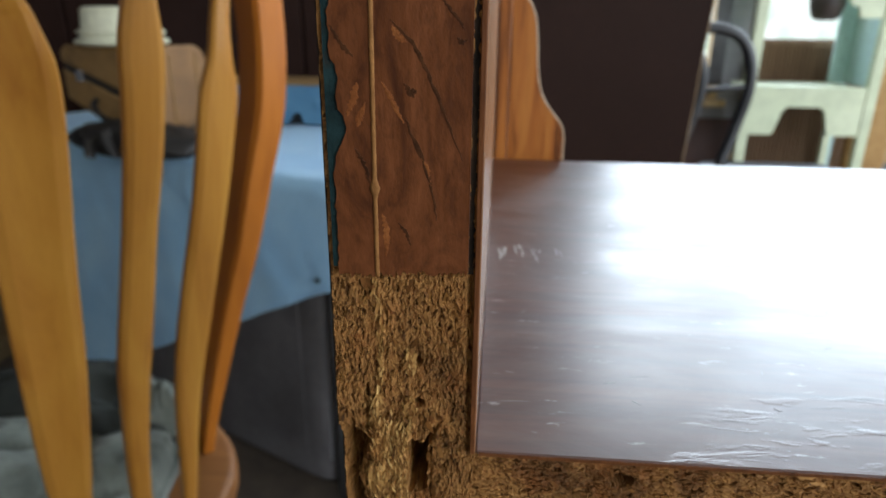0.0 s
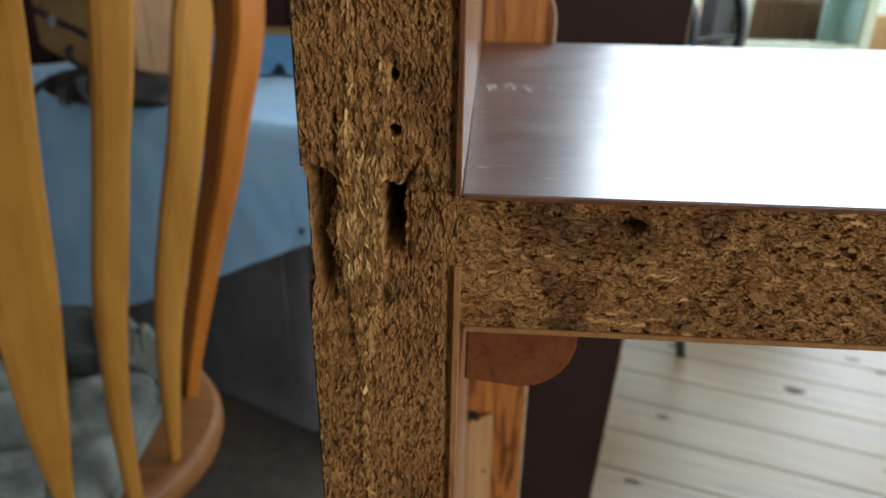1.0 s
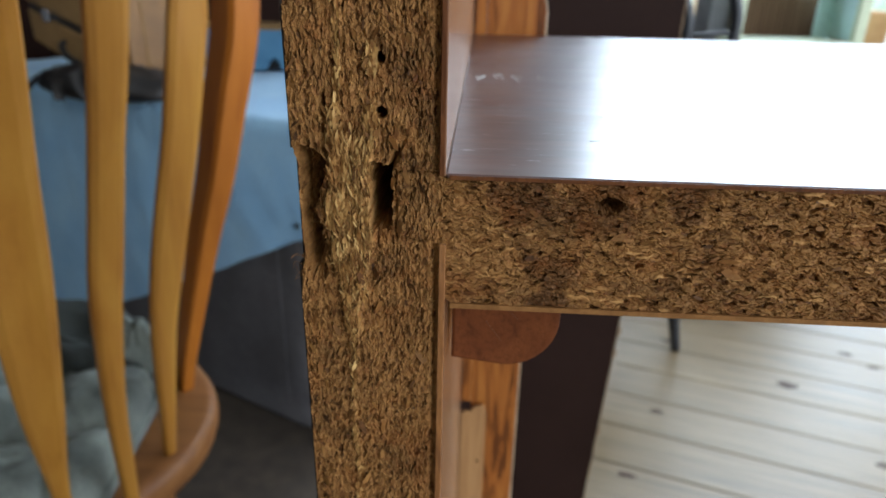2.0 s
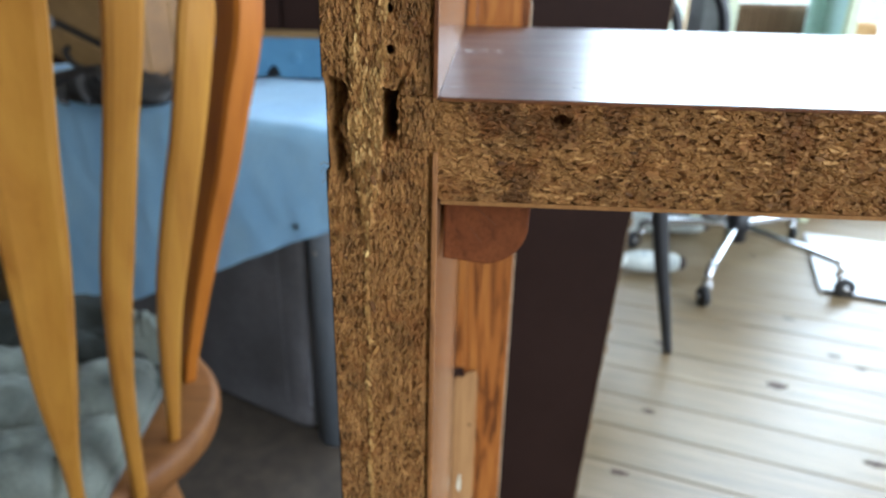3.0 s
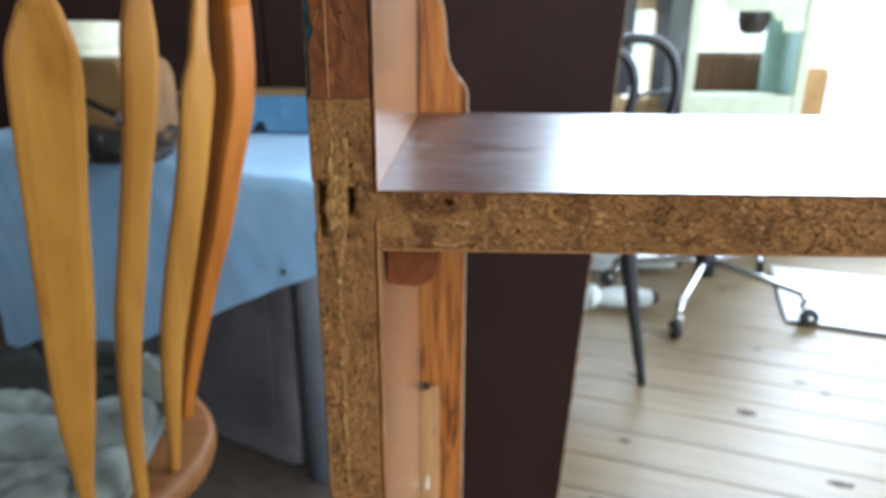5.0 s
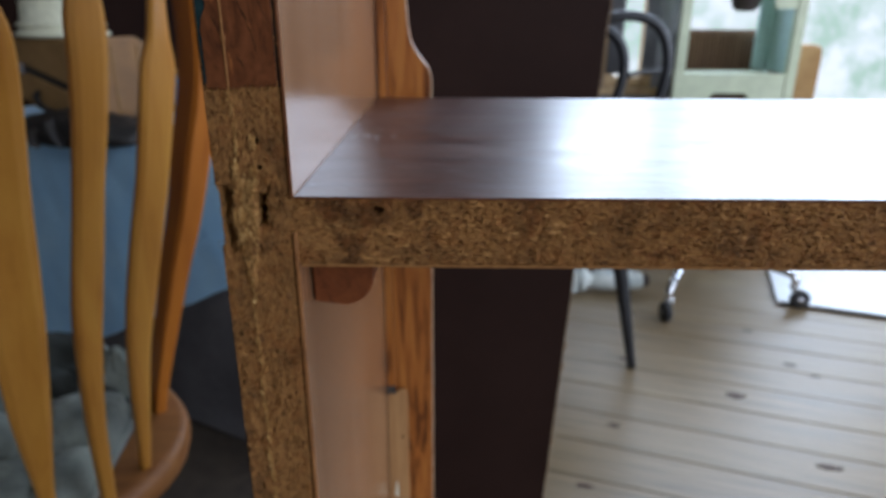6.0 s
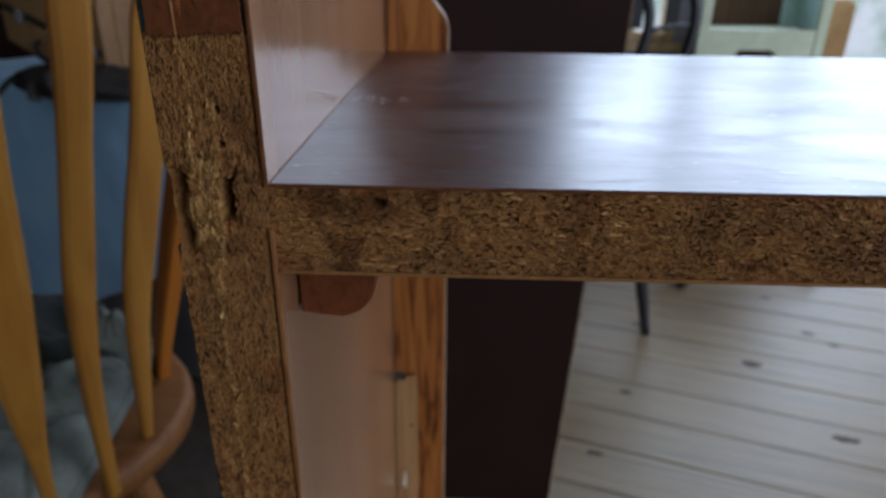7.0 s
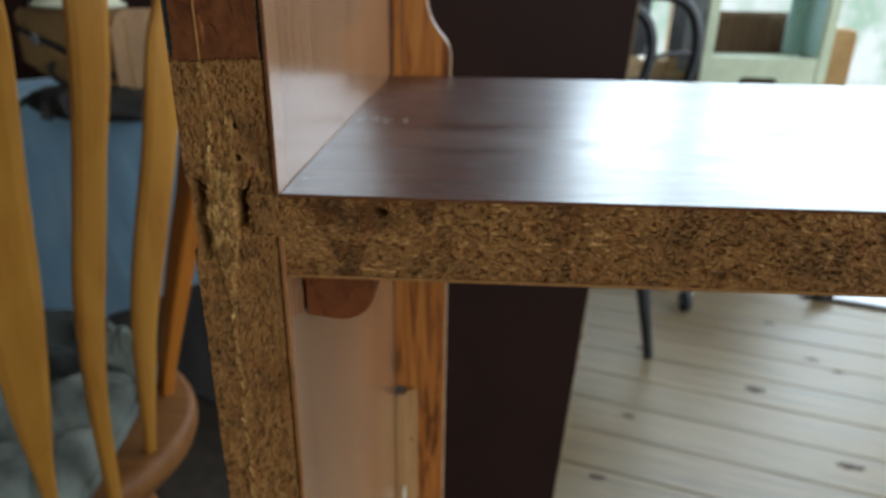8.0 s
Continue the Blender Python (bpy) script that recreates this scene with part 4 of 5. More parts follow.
    for k in range(64):
        a = 2 * math.pi * k / 64
        f = (abs(math.cos(a)) ** 2.6 + abs(math.sin(a)) ** 2.6) ** (-1 / 2.6)
        ring.append((0.222 * f * math.cos(a) + 0.0, 0.225 * f * math.sin(a)))
    levels = ((0.93, 0.405), (0.985, 0.412), (1.0, 0.424), (1.0, 0.436), (0.985, 0.4435), (0.955, 0.4455), (0.8, 0.4445), (0.4, 0.438))
    rows = []
    for s, z in levels:
        rows.append([bm.verts.new((cx - 0.012 + s * (u * ax - v * ay), cy + 0.012 + s * (u * ay + v * ax), z)) for u, v in ring])
    for p, q in zip(rows, rows[1:]):
        for k in range(64):
            bm.faces.new((p[k], p[(k + 1) % 64], q[(k + 1) % 64], q[k]))
    bm.faces.new(rows[0][::-1])
    bm.faces.new(rows[-1])
    part("seat", bm, SEATWOOD, ob, "dull brown saddle seat", smooth=True)
    for a in (45, 135, 225, 315):
        c, s = math.cos(radians(a - 36.5)), math.sin(radians(a - 36.5))
        rows = [(cx + 0.22 * c, cy + 0.22 * s, 0.0, 0.012, 0.012), (cx + 0.20 * c, cy + 0.20 * s, 0.14, 0.017, 0.017), (cx + 0.175 * c, cy + 0.175 * s, 0.28, 0.019, 0.019), (cx + 0.155 * c, cy + 0.155 * s, 0.41, 0.013, 0.013)]
        part("leg", sweep(spline(rows, 6), (1, 0, 0), 14), SEATWOOD, ob)
    return ob


spindle_chair()


def cushion():
    """Crumpled quilted seat pad."""
    r = np.random.default_rng(2)
    n, m = 96, 96
    u, v = np.meshgrid(np.linspace(-1, 1, n), np.linspace(-1, 1, m))
    e = (np.abs(u) ** 5 + np.abs(v) ** 5) ** 0.2
    t = np.clip(1 - e, 0, 1)
    wu, wv = u + 0.10 * grain2(u, v, 2.0, 7), v + 0.10 * grain2(u + 5, v, 2.0, 8)
    wu, wv = wu * 0.94 + wv * 0.34, wv * 0.94 - wu * 0.34
    quilt = np.abs(np.sin(wu * 3.9 + 0.9)) ** 0.30 * np.abs(np.sin(wv * 4.6 + 0.9)) ** 0.30
    puff = (0.026 + 0.038 * quilt) * t ** 0.26 + 0.014 * grain2(u + 3, v, 1.8, 4) * t ** 0.4 + 0.005 * grain2(u, v + 2, 6, 6)
    for k in range(14):
        th, off, wd = r.uniform(0, math.pi), r.uniform(-0.8, 0.8), r.uniform(0.025, 0.055)
        line = u * math.cos(th) + v * math.sin(th) - off + 0.12 * grain2(u + k, v, 2.5, 40 + k)
        reach = np.clip(1.1 - np.abs(-u * math.sin(th) + v * math.cos(th) - r.uniform(-0.6, 0.6)), 0, 1)
        puff = puff - r.uniform(0.003, 0.010) * np.exp(-(line / wd) ** 2) * reach * t ** 0.3
    a = radians(8)
    x = -0.478 + 0.155 * (u * math.cos(a) - v * math.sin(a))
    y = 0.368 + 0.155 * (u * math.sin(a) + v * math.cos(a))
    verts = np.concatenate([np.stack([x, y, 0.462 + np.maximum(puff, -0.004)], -1).reshape(-1, 3), np.stack([x, y, 0.4462 + 0 * x], -1).reshape(-1, 3)])
    q = np.arange(n * m).reshape(m, n)
    f = np.stack([q[:-1, :-1], q[:-1, 1:], q[1:, 1:], q[1:, :-1]], -1).reshape(-1, 4)
    rim = np.concatenate([q[0, :], q[1:, -1], q[-1, -2::-1], q[-2:0:-1, 0]])
    side = [(a0, a0 + n * m, b0 + n * m, b0) for a0, b0 in zip(rim, np.roll(rim, -1))]
    faces = f.tolist() + (f[:, ::-1] + n * m).tolist() + [tuple(int(k) for k in s) for s in side]
    ob = thing("seat_cushion", "crumpled pale sage cotton cushion on the chair's seat", "cushion")
    mesh("pad", verts.tolist(), faces, CUSHION, ob, smooth=True)
    pts = [(float(x[j, i]), float(y[j, i]), 0.462) for j, i in [(0, k) for k in range(2, n - 2, 4)] + [(k, n - 1) for k in range(2, m - 2, 4)]]
    part("piping", tube(pts, 0.0035, 3, 8), CUSHION, ob, "sewn piping round the cushion")
    return ob


cushion()


def heaped_shadow():
    """Dark bundle added for the shadow behind the cushion, with one pale fold at its end."""
    ob = thing("shadow_bundle", "dark cotton bundle added for the shadow behind the chair's cushion", "cloth")
    for name, at, size, turn, mat, seed in (("fold", (-0.520, 0.555, 0.446), (0.150, 0.058, 0.066), 8, SHADOWCLOTH, 3), ("fold", (-0.470, 0.520, 0.446), (0.130, 0.040, 0.052), -4, SHADOWCLOTH, 9),
                                            ("end_fold", (-0.378, 0.535, 0.446), (0.036, 0.030, 0.066), 20, CUSHION, 5)):
        bm = bmesh.new()
        bmesh.ops.create_uvsphere(bm, u_segments=48, v_segments=28, radius=1)
        for v in bm.verts:
            p = v.co.copy()
            k = 1 + 0.20 * noise.noise(p * 1.9 + Vector((seed, 0, 0))) + 0.09 * noise.noise(p * 5.0 + Vector((0, seed, 0)))
            crease = 1 - 0.16 * math.exp(-(noise.noise(Vector((p.x * 2.2, p.y * 0.8, seed))) / 0.09) ** 2)
            v.co = Vector((p.x * size[0] * k, p.y * size[1] * k, max(p.z, -0.25) * size[2] * k * crease + 0.25 * size[2]))
        low = min(v.co.z for v in bm.verts)
        for v in bm.verts:
            v.co.z -= low
        bm.transform(Matrix.Translation(at) @ Matrix.Rotation(radians(turn), 4, "Z"))
        part(name, bm, mat, ob, "pale sage fold" if name == "end_fold" else "", smooth=True)
    return ob


heaped_shadow()

# ---- grey cabinet under the blue sheet ----
CU = Vector((-0.89, 0.455, 0)).normalized()
CV = Vector((CU.y, -CU.x, 0))
CB = Matrix(((CU.x, CV.x, 0, -0.285), (CU.y, CV.y, 0, 0.962), (0, 0, 1, 0), (0, 0, 0, 1)))
CTOP = 0.655


def grey_cabinet():
    ob = thing("metal_cabinet", "dark grey enamelled metal cabinet with flecks of old paint", "cabinet")
    # plan of the case: a blunt, widely rounded front corner, then a side that runs back
    tip, front, side = Vector((0.004, 0.0)), Vector((0.075, 0.0)), Vector((0.034, 0.060))
    plan = [tuple((1 - k) ** 2 * front + 2 * k * (1 - k) * tip + k * k * side) for k in np.linspace(0, 1, 14)]
    plan += [(0.40, 0.52), (0.60, 0.75), (1.15, 0.75), (1.15, 0.0)]
    bm = outline(plan, (0.022, CTOP), "z", 0.008)
    bm.transform(CB)
    part("body", bm, GREYMETAL, ob)
    bm = outline([(0.09, 0.02), (0.42, 0.50), (1.12, 0.72), (1.12, 0.02)], (0.0, 0.021), "z")
    bm.transform(CB)
    part("plinth", bm, BLACK, ob)
    bm = block((0.085, -0.0030, 0.075), (0.62, -0.0003, 0.60), 0.0012, 2)
    bm.transform(CB)
    part("door", bm, GREYMETAL, ob)
    # pale streak paints the highlight that the worn, rounded corner catches
    rows = [(0.0300 + 0.0015 * math.sin(9 * k), 0.0100, 0.075 + 0.16 * k, 0.0016 * (1.05 - k), 0.0010) for k in np.linspace(0, 1, 9)]
    bm = sweep(rows, (1, -0.6, 0), 8)
    bm.transform(CB)
    part("worn_edge", bm, EDGE_HIGHLIGHT, ob, "pale streak painting the highlight on the worn rounded corner", True)
    # round pipe-like post close to the corner, up to the sheet
    px, py, pr = -0.2545, 0.985, 0.040
    part("corner_post", lathe([(0.001, 0.0), (pr, 0.0), (pr, CTOP - 0.02), (pr - 0.004, CTOP - 0.012), (0.001, CTOP - 0.011)], 48, Matrix.Translation((px, py, 0.0))), POSTGREY, ob, "blue-grey rounded corner post", True)
    for angle, z, w, h in ((-118.5, 0.435, 0.0035, 0.005), (-66.7, 0.422, 0.003, 0.003), (-54.5, 0.459, 0.003, 0.002)):
        bm = block((-w / 2, -0.0008, -h / 2), (w / 2, 0.0004, h / 2), 0.0002, 1)
        bm.transform(Matrix.Translation((px, py, z)) @ Matrix.Rotation(radians(angle + 90), 4, "Z") @ Matrix.Translation((0, -pr, 0)))
        part("paint_fleck", bm, PAINTFLECK, ob, "cream fleck of paint")
    return ob


grey_cabinet()


def blue_sheet():
    """A sheet over the cabinet's top; its hem crosses the front on a slant."""
    rows = []
    ns, nv = 110, 90
    s = np.linspace(-0.22, 1.10, ns)
    hem = 0.462 - 0.50 * np.maximum(s, -0.3)
    hem = np.clip(hem + 0.0015 * np.sin(s * 21) + 0.0012 * np.sin(s * 47), 0.06, 0.60)
    verts = []
    for j in range(nv):
        k = j / (nv - 1)
        for i in range(ns):
            top_len, drop = 0.56, CTOP + 0.003 - hem[i]
            d = k * (top_len + drop) - top_len
            if d < -0.02:
                v, z = -d, CTOP + 0.003
            elif d < 0.02:
                a = (d + 0.02) / 0.04
                v, z = 0.014 - 0.02 * math.sin(a * math.pi / 2), CTOP - 0.017 + 0.02 * math.cos(a * math.pi / 2)
            else:
                v, z = -0.006, CTOP + 0.003 - d
            fold = grain2(np.array(s[i] * 1.0), np.array(d * 0.6 + s[i] * 0.8), 9, 31) * 0.006 + grain2(np.array(s[i]), np.array(d), 30, 33) * 0.0022
            fold = float(fold)
            hang = max(d, 0)
            over = min(max((0.03 - d) / 0.06, 0.0), 1.0)
            u = s[i]
            wrap = 0.0
            if u < -0.09:
                wrap = -0.09 - u
                u = -0.09 - 0.3 * abs(fold)
                v = v + wrap
            verts.append(tuple(CB @ Vector((u, v - (abs(fold) * (1 - over) + 0.018 * hang * (0.5 + 0.5 * math.sin(s[i] * 17))) * (0 if wrap else 1), z + abs(fold) * over))))
    q = np.arange(ns * nv).reshape(nv, ns)
    f = np.stack([q[:-1, :-1], q[:-1, 1:], q[1:, 1:], q[1:, :-1]], -1).reshape(-1, 4)
    ob = thing("blue_sheet", "sky-blue wrinkled cotton sheet draped over the metal cabinet", "sheet")
    sheet = mesh("sheet", verts, f.tolist(), CLOTH, ob, smooth=True)
    mod = sheet.modifiers.new("thick", "SOLIDIFY")
    mod.thickness, mod.offset = 0.0016, 0
    hole = Vector((0.016, -0.016, 0.484))
    part("eyelet", lathe([(0.0045, -0.002), (0.0045, 0.002)], 14, CB @ Matrix.Translation(hole) @ Matrix.Rotation(radians(90), 4, "X")), BLACK, ob, "small dark eyelet near the hem")
    return ob


blue_sheet()


def blue_box():
    ob = thing("blue_box", "blue painted wooden box with a round plug and a tan lid", "box")
    z = CTOP + 0.012
    part("front", outline([(-0.70, z), (-0.520, z), (-0.510, z + 0.018), (-0.497, z + 0.030), (-0.485, z + 0.024), (-0.478, z), (-0.352, z), (-0.349, z + 0.094), (-0.70, z + 0.094)], (1.50, 1.512), "y", 0.001), BLUEBOX, ob)
    part("body", block((-0.70, 1.513, z), (-0.349, 1.63, z + 0.094), 0.001), BLACKCLOTH, ob)
    part("lid", block((-0.705, 1.495, z + 0.0945), (-0.345, 1.635, z + 0.102), 0.001), TAN, ob, "tan lid board")
    part("plug", lathe([(0.0135, 0.0), (0.0135, 0.0015), (0.012, 0.0025), (0.001, 0.0028)], 28, Matrix.Translation((-0.4388, 1.4995, z + 0.047)) @ Matrix.Rotation(radians(90), 4, "X")), BLUEBOX, ob, "round flush plug")
    return ob


blue_box()
bm = block((0, 0.545, CTOP + 0.0005), (1.12, 0.745, CTOP + 0.0112), 0.002)
bm.transform(CB)
tagged(part("board", bm, surface("grey bare board", (0.20, 0.19, 0.17), (0.28, 0.26, 0.23), 20, (0.6, 0.8)), None), "bare greyish board lying on the cabinet", "board")


def clutter():
    z = CTOP + 0.006
    # small leather suitcase, its lid ajar on a slant
    ob = thing("leather_suitcase", "small worn tan leather suitcase with its lid ajar", "suitcase")
    along, back = Vector((-0.940, 0.342, 0)), Vector((0.342, 0.940, 0))
    m = Matrix(((along.x, -back.x, 0, -0.675), (along.y, -back.y, 0, 1.17), (0, 0, 1, z), (0, 0, 0, 1)))

    def piece(name, bm2, material, label="", smooth=False):
        bm2.transform(m)
        return part(name, bm2, material, ob, label, smooth)
    piece("lid", outline([(0.0, 0.082), (0.0, 0.188), (0.014, 0.200), (0.246, 0.200), (0.26, 0.188), (0.26, 0.166)], (-0.14, 0.0), "y", 0.008), HIDE)
    piece("shell", outline([(0.0, 0.0), (0.0, 0.068), (0.26, 0.152), (0.26, 0.092), (0.12, 0.030)], (-0.14, 0.0), "y", 0.006), HIDE)
    # solid black bar stands in for the shade inside the lid's opening
    piece("gap", outline([(0.004, 0.064), (0.004, 0.084), (0.256, 0.168), (0.256, 0.148)], (-0.136, -0.004), "y"), BLACKCLOTH, "black bar painting the shaded opening under the lid")
    cap = [(-0.140, 0.004), (-0.140, 0.165), (-0.128, 0.192), (-0.105, 0.204), (-0.035, 0.204), (-0.012, 0.192), (0.002, 0.165), (0.002, 0.004)]
    piece("end_cap", outline(cap, (-0.010, -0.0005), "x", 0.004), HIDE_DARK, "darker stitched end cap")
    for y in (-0.036, -0.104):
        piece("stitching", tube([(-0.0108, y, 0.02), (-0.0112, y, 0.10), (-0.0108, y, 0.185)], 0.0016, 4, 6, (0, 1, 0)), TAN, "pale stitched seam")
    for x, zz in ((0.018, 0.079), (0.205, 0.140)):
        piece("clasp", block((x - 0.010, -0.001, zz - 0.012), (x + 0.010, 0.005, zz + 0.012), 0.002), CHROME, "small bright clasp")
    piece("handle", tube([(0.085, 0.002, 0.060), (0.100, 0.016, 0.052), (0.140, 0.020, 0.064), (0.160, 0.016, 0.084), (0.168, 0.002, 0.092)], 0.006, 5, 10, (0, 0, 1)), BLACKCLOTH, "dark leather handle", True)
    ob = thing("enamel_tin", "cream enamel dish with a flared rim on top of the suitcase", "dish")
    part("body", lathe([(0.074, 0.0), (0.090, 0.003), (0.092, 0.010), (0.081, 0.014), (0.080, 0.020), (0.086, 0.025), (0.084, 0.029), (0.076, 0.033), (0.073, 0.070), (0.066, 0.075), (0.01, 0.076)], 44, Matrix.Translation((-0.790, 1.285, z + 0.2005))), CREAM, ob, smooth=True)
    # black leather straps and a bag heaped in front
    ob = thing("leather_bag", "heap of black leather straps and a slack bag", "bag")
    r = random.Random(6)
    bm2 = bmesh.new()
    bmesh.ops.create_uvsphere(bm2, u_segments=32, v_segments=18, radius=1)
    for v in bm2.verts:
        k = 1 + 0.16 * noise.noise(v.co * 2.1) + 0.06 * noise.noise(v.co * 6)
        v.co = Vector((v.co.x * 0.17 * k, v.co.y * 0.07 * k, max(v.co.z, -0.6) * 0.040 * k + 0.024))
    bm2.transform(Matrix.Translation((-0.72, 1.155, z)) @ Matrix.Rotation(radians(-22), 4, "Z"))
    part("bag", bm2, BLACKCLOTH, ob, smooth=True)
    for k in range(6):
        x0 = -0.86 + 0.05 * k
        pts = [(x0 + 0.05 * s, 1.10 + 0.05 * math.sin(2 * s + k) + 0.02 * k, z + 0.006 + 0.055 * math.sin(1.55 * s) * r.uniform(0.6, 1.1), 0.011, 0.0018) for s in np.linspace(0, 2, 7)]
        part("strap", sweep(spline(pts, 4), (0.2, 1, 0.2), 8), BLACKCLOTH, ob, "black leather strap", smooth=True)
    for k, (x, y) in enumerate(((-0.545, 1.16), (-0.505, 1.20))):
        ob = thing("small_jar", "small dark jar with a round pale lid", "jar", group="jars on the cabinet")
        part("glass", lathe([(0.016, 0), (0.019, 0.004), (0.019, 0.03), (0.013, 0.036)], 20, Matrix.Translation((x, y, z))), POT, ob, smooth=True)
        part("lid", lathe([(0.015, 0.036), (0.015, 0.044), (0.001, 0.045)], 20, Matrix.Translation((x, y, z))), BLUEBOX if k else CREAM, ob)


clutter()
ob = thing("dark_cupboard", "tall dark brown cupboard behind the cluttered cabinet", "cupboard")
part("body", block((-2.1, 1.95, 0.06), (0.16, 2.35, 1.95), 0.004), DARKWOOD, ob)
part("plinth", block((-2.08, 1.98, 0.0), (0.14, 2.33, 0.06)), BLACK, ob)
for x in (-2.09, -1.34, -0.59):
    part("door", block((x, 1.932, 0.08), (x + 0.74, 1.9498, 1.93), 0.003), DARKWOOD, ob)

# ---- black chair ----


def black_chair():
    ob = thing("black_chair", "black lacquered chair with bent tubular back and tapered legs", "chair")
    y = 1.41
    outer = [(0.470, 1.36, 0.44), (0.492, 1.395, 0.58), (0.526, y, 0.70), (0.541, y, 0.775), (0.537, y, 0.835), (0.512, y, 0.883), (0.465, y, 0.905), (0.405, y, 0.902), (0.33, y + 0.01, 0.87)]
    inner = [(0.360, 1.40, 0.44), (0.392, 1.405, 0.58), (0.425, y, 0.70), (0.441, y, 0.775), (0.436, y, 0.828), (0.415, y, 0.862), (0.375, y, 0.880), (0.320, y, 0.870), (0.25, y + 0.01, 0.83)]
    for path in (outer, inner):
        part("back_hoop", tube(path, 0.0118, 8, 14), BLACK, ob, smooth=True)
    part("back_rail", tube([(0.437, y, 0.760), (0.452, y - 0.004, 0.776), (0.485, y - 0.008, 0.783), (0.535, y, 0.786)], 0.0055, 6, 12), BLACK, ob, smooth=True)
    part("seat", lathe([(0.02, 0.418), (0.19, 0.418), (0.205, 0.426), (0.207, 0.438), (0.198, 0.448), (0.02, 0.444)], 44, Matrix.Translation((0.345, 1.52, 0))), BLACK, ob, smooth=True)
    for bx, by, tx, ty in ((0.539, 1.40, 0.462, 1.42), (0.225, 1.36, 0.26, 1.42), (0.21, 1.71, 0.25, 1.63), (0.375, 1.77, 0.37, 1.66)):
        rows = [(bx, by, 0.0, 0.0115, 0.0115), (bx + (tx - bx) * 0.35, by + (ty - by) * 0.35, 0.14, 0.0155, 0.0155), (bx + (tx - bx) * 0.75, by + (ty - by) * 0.75, 0.30, 0.0195, 0.0195), (tx, ty, 0.425, 0.021, 0.021)]
        part("leg", sweep(spline(rows, 6), (1, 0, 0), 16), BLACK, ob, smooth=True)
    return ob


black_chair()

# ---- office chair ----


def office_chair():
    ob = thing("office_chair", "office chair with chrome star base on black casters", "chair")
    hub = Vector((0.925, 2.04, 0))
    part("column", lathe([(0.036, 0.085), (0.036, 0.20), (0.022, 0.205), (0.022, 0.38)], 24, Matrix.Translation(hub)), BLACK, ob, smooth=True)
    ends = [(0.716, 1.683), (1.187, 1.788), (0.603, 2.137), (0.86, 2.45), (1.24, 2.28)]
    for ex, ey in ends:
        end = Vector((ex, ey, 0))
        run = (end - hub).normalized()
        stem = end - run * 0.022
        pts = [(*(hub + run * 0.03), 0.138), (*(hub + run * 0.14), 0.128), (*(stem - run * 0.05)[:2], 0.112), (*(stem - run * 0.012)[:2], 0.104), (*stem[:2], 0.088), (*stem[:2], 0.072)]
        pts = [(p[0], p[1], p[-1], 0.0125, 0.0125) for p in pts]
        leg = part("base_leg", sweep(spline(pts, 6), (run.y, -run.x, 0), 14), CHROME, ob, smooth=True)
        caster = part("caster", lathe([(0.011, 0.058), (0.015, 0.062), (0.015, 0.072), (0.010, 0.076)], 18, Matrix.Translation(stem)), CHROME, ob, "black caster with a chrome fork", smooth=True)
        a = math.atan2(run.y, run.x) + 0.7
        spin = Matrix.Translation((ex, ey, 0.031)) @ Matrix.Rotation(a, 4, "Z") @ Matrix.Rotation(radians(90), 4, "X")
        part("wheel", lathe([(0.010, -0.010), (0.026, -0.011), (0.0305, -0.008), (0.031, 0.0), (0.0305, 0.008), (0.026, 0.011), (0.010, 0.010)], 30, spin), RUBBER, caster, smooth=True)
        side = Vector((-math.sin(a), math.cos(a), 0))
        for sgn in (-1, 1):
            c = end + side * (0.0145 * sgn)
            rows = [(*(stem + side * 0.011 * sgn)[:2], 0.062, 0.012, 0.0014), (*((stem + c) / 2)[:2], 0.047, 0.010, 0.0014), (*c[:2], 0.031, 0.007, 0.0014), (*c[:2], 0.023, 0.004, 0.0014)]
            part("fork", sweep(spline(rows, 4), Matrix.Rotation(a, 4, "Z") @ Vector((1, 0, 0)), 10), CHROME, caster, smooth=True)
            part("axle", lathe([(0.004, 0), (0.004, 0.002), (0.001, 0.003)], 10, Matrix.Translation(c + Vector((0, 0, 0.031))) @ Matrix.Rotation(a, 4, "Z") @ Matrix.Rotation(radians(90 if sgn < 0 else -90), 4, "X")), CHROME, caster)
    bm = block((-0.22, -0.21, 0.385), (0.22, 0.21, 0.45), 0.028, 4)
    bm.transform(Matrix.Translation(hub))
    part("seat", bm, GREYSEAT, ob, smooth=True)
    return ob


office_chair()


def turned_leg(x, y, z, angle, length, group="loose turned legs"):
    """A loose turned table leg, painted white, lying on the floor."""
    ob = thing("turned_leg", "loose white-painted turned table leg lying on the floor", "table leg", group=group)
    m = Matrix.Translation((x, y, z)) @ Matrix.Rotation(radians(angle), 4, "Z") @ Matrix.Rotation(radians(90), 4, "Y")
    part("turning", lathe([(0.024, 0.0), (0.030, 0.012), (0.033, 0.05), (0.036, 0.10), (0.034, 0.14), (0.029, 0.165), (0.024, 0.172), (0.026, 0.182), (0.038, 0.19), (0.043, 0.20), (0.043, 0.212), (0.036, 0.22)], 30, m), WHITEWOOD, ob, smooth=True)
    bm = block((-0.038, -0.038, 0.222), (0.038, 0.038, length), 0.004)
    bm.transform(m)
    part("block", bm, WHITEWOOD, ob, "square head of the leg, paint rubbed blue")
    part("tip", lathe([(0.017, -0.022), (0.022, -0.016), (0.022, -0.001)], 20, m), POT, ob, "dark worn tip")
    return ob


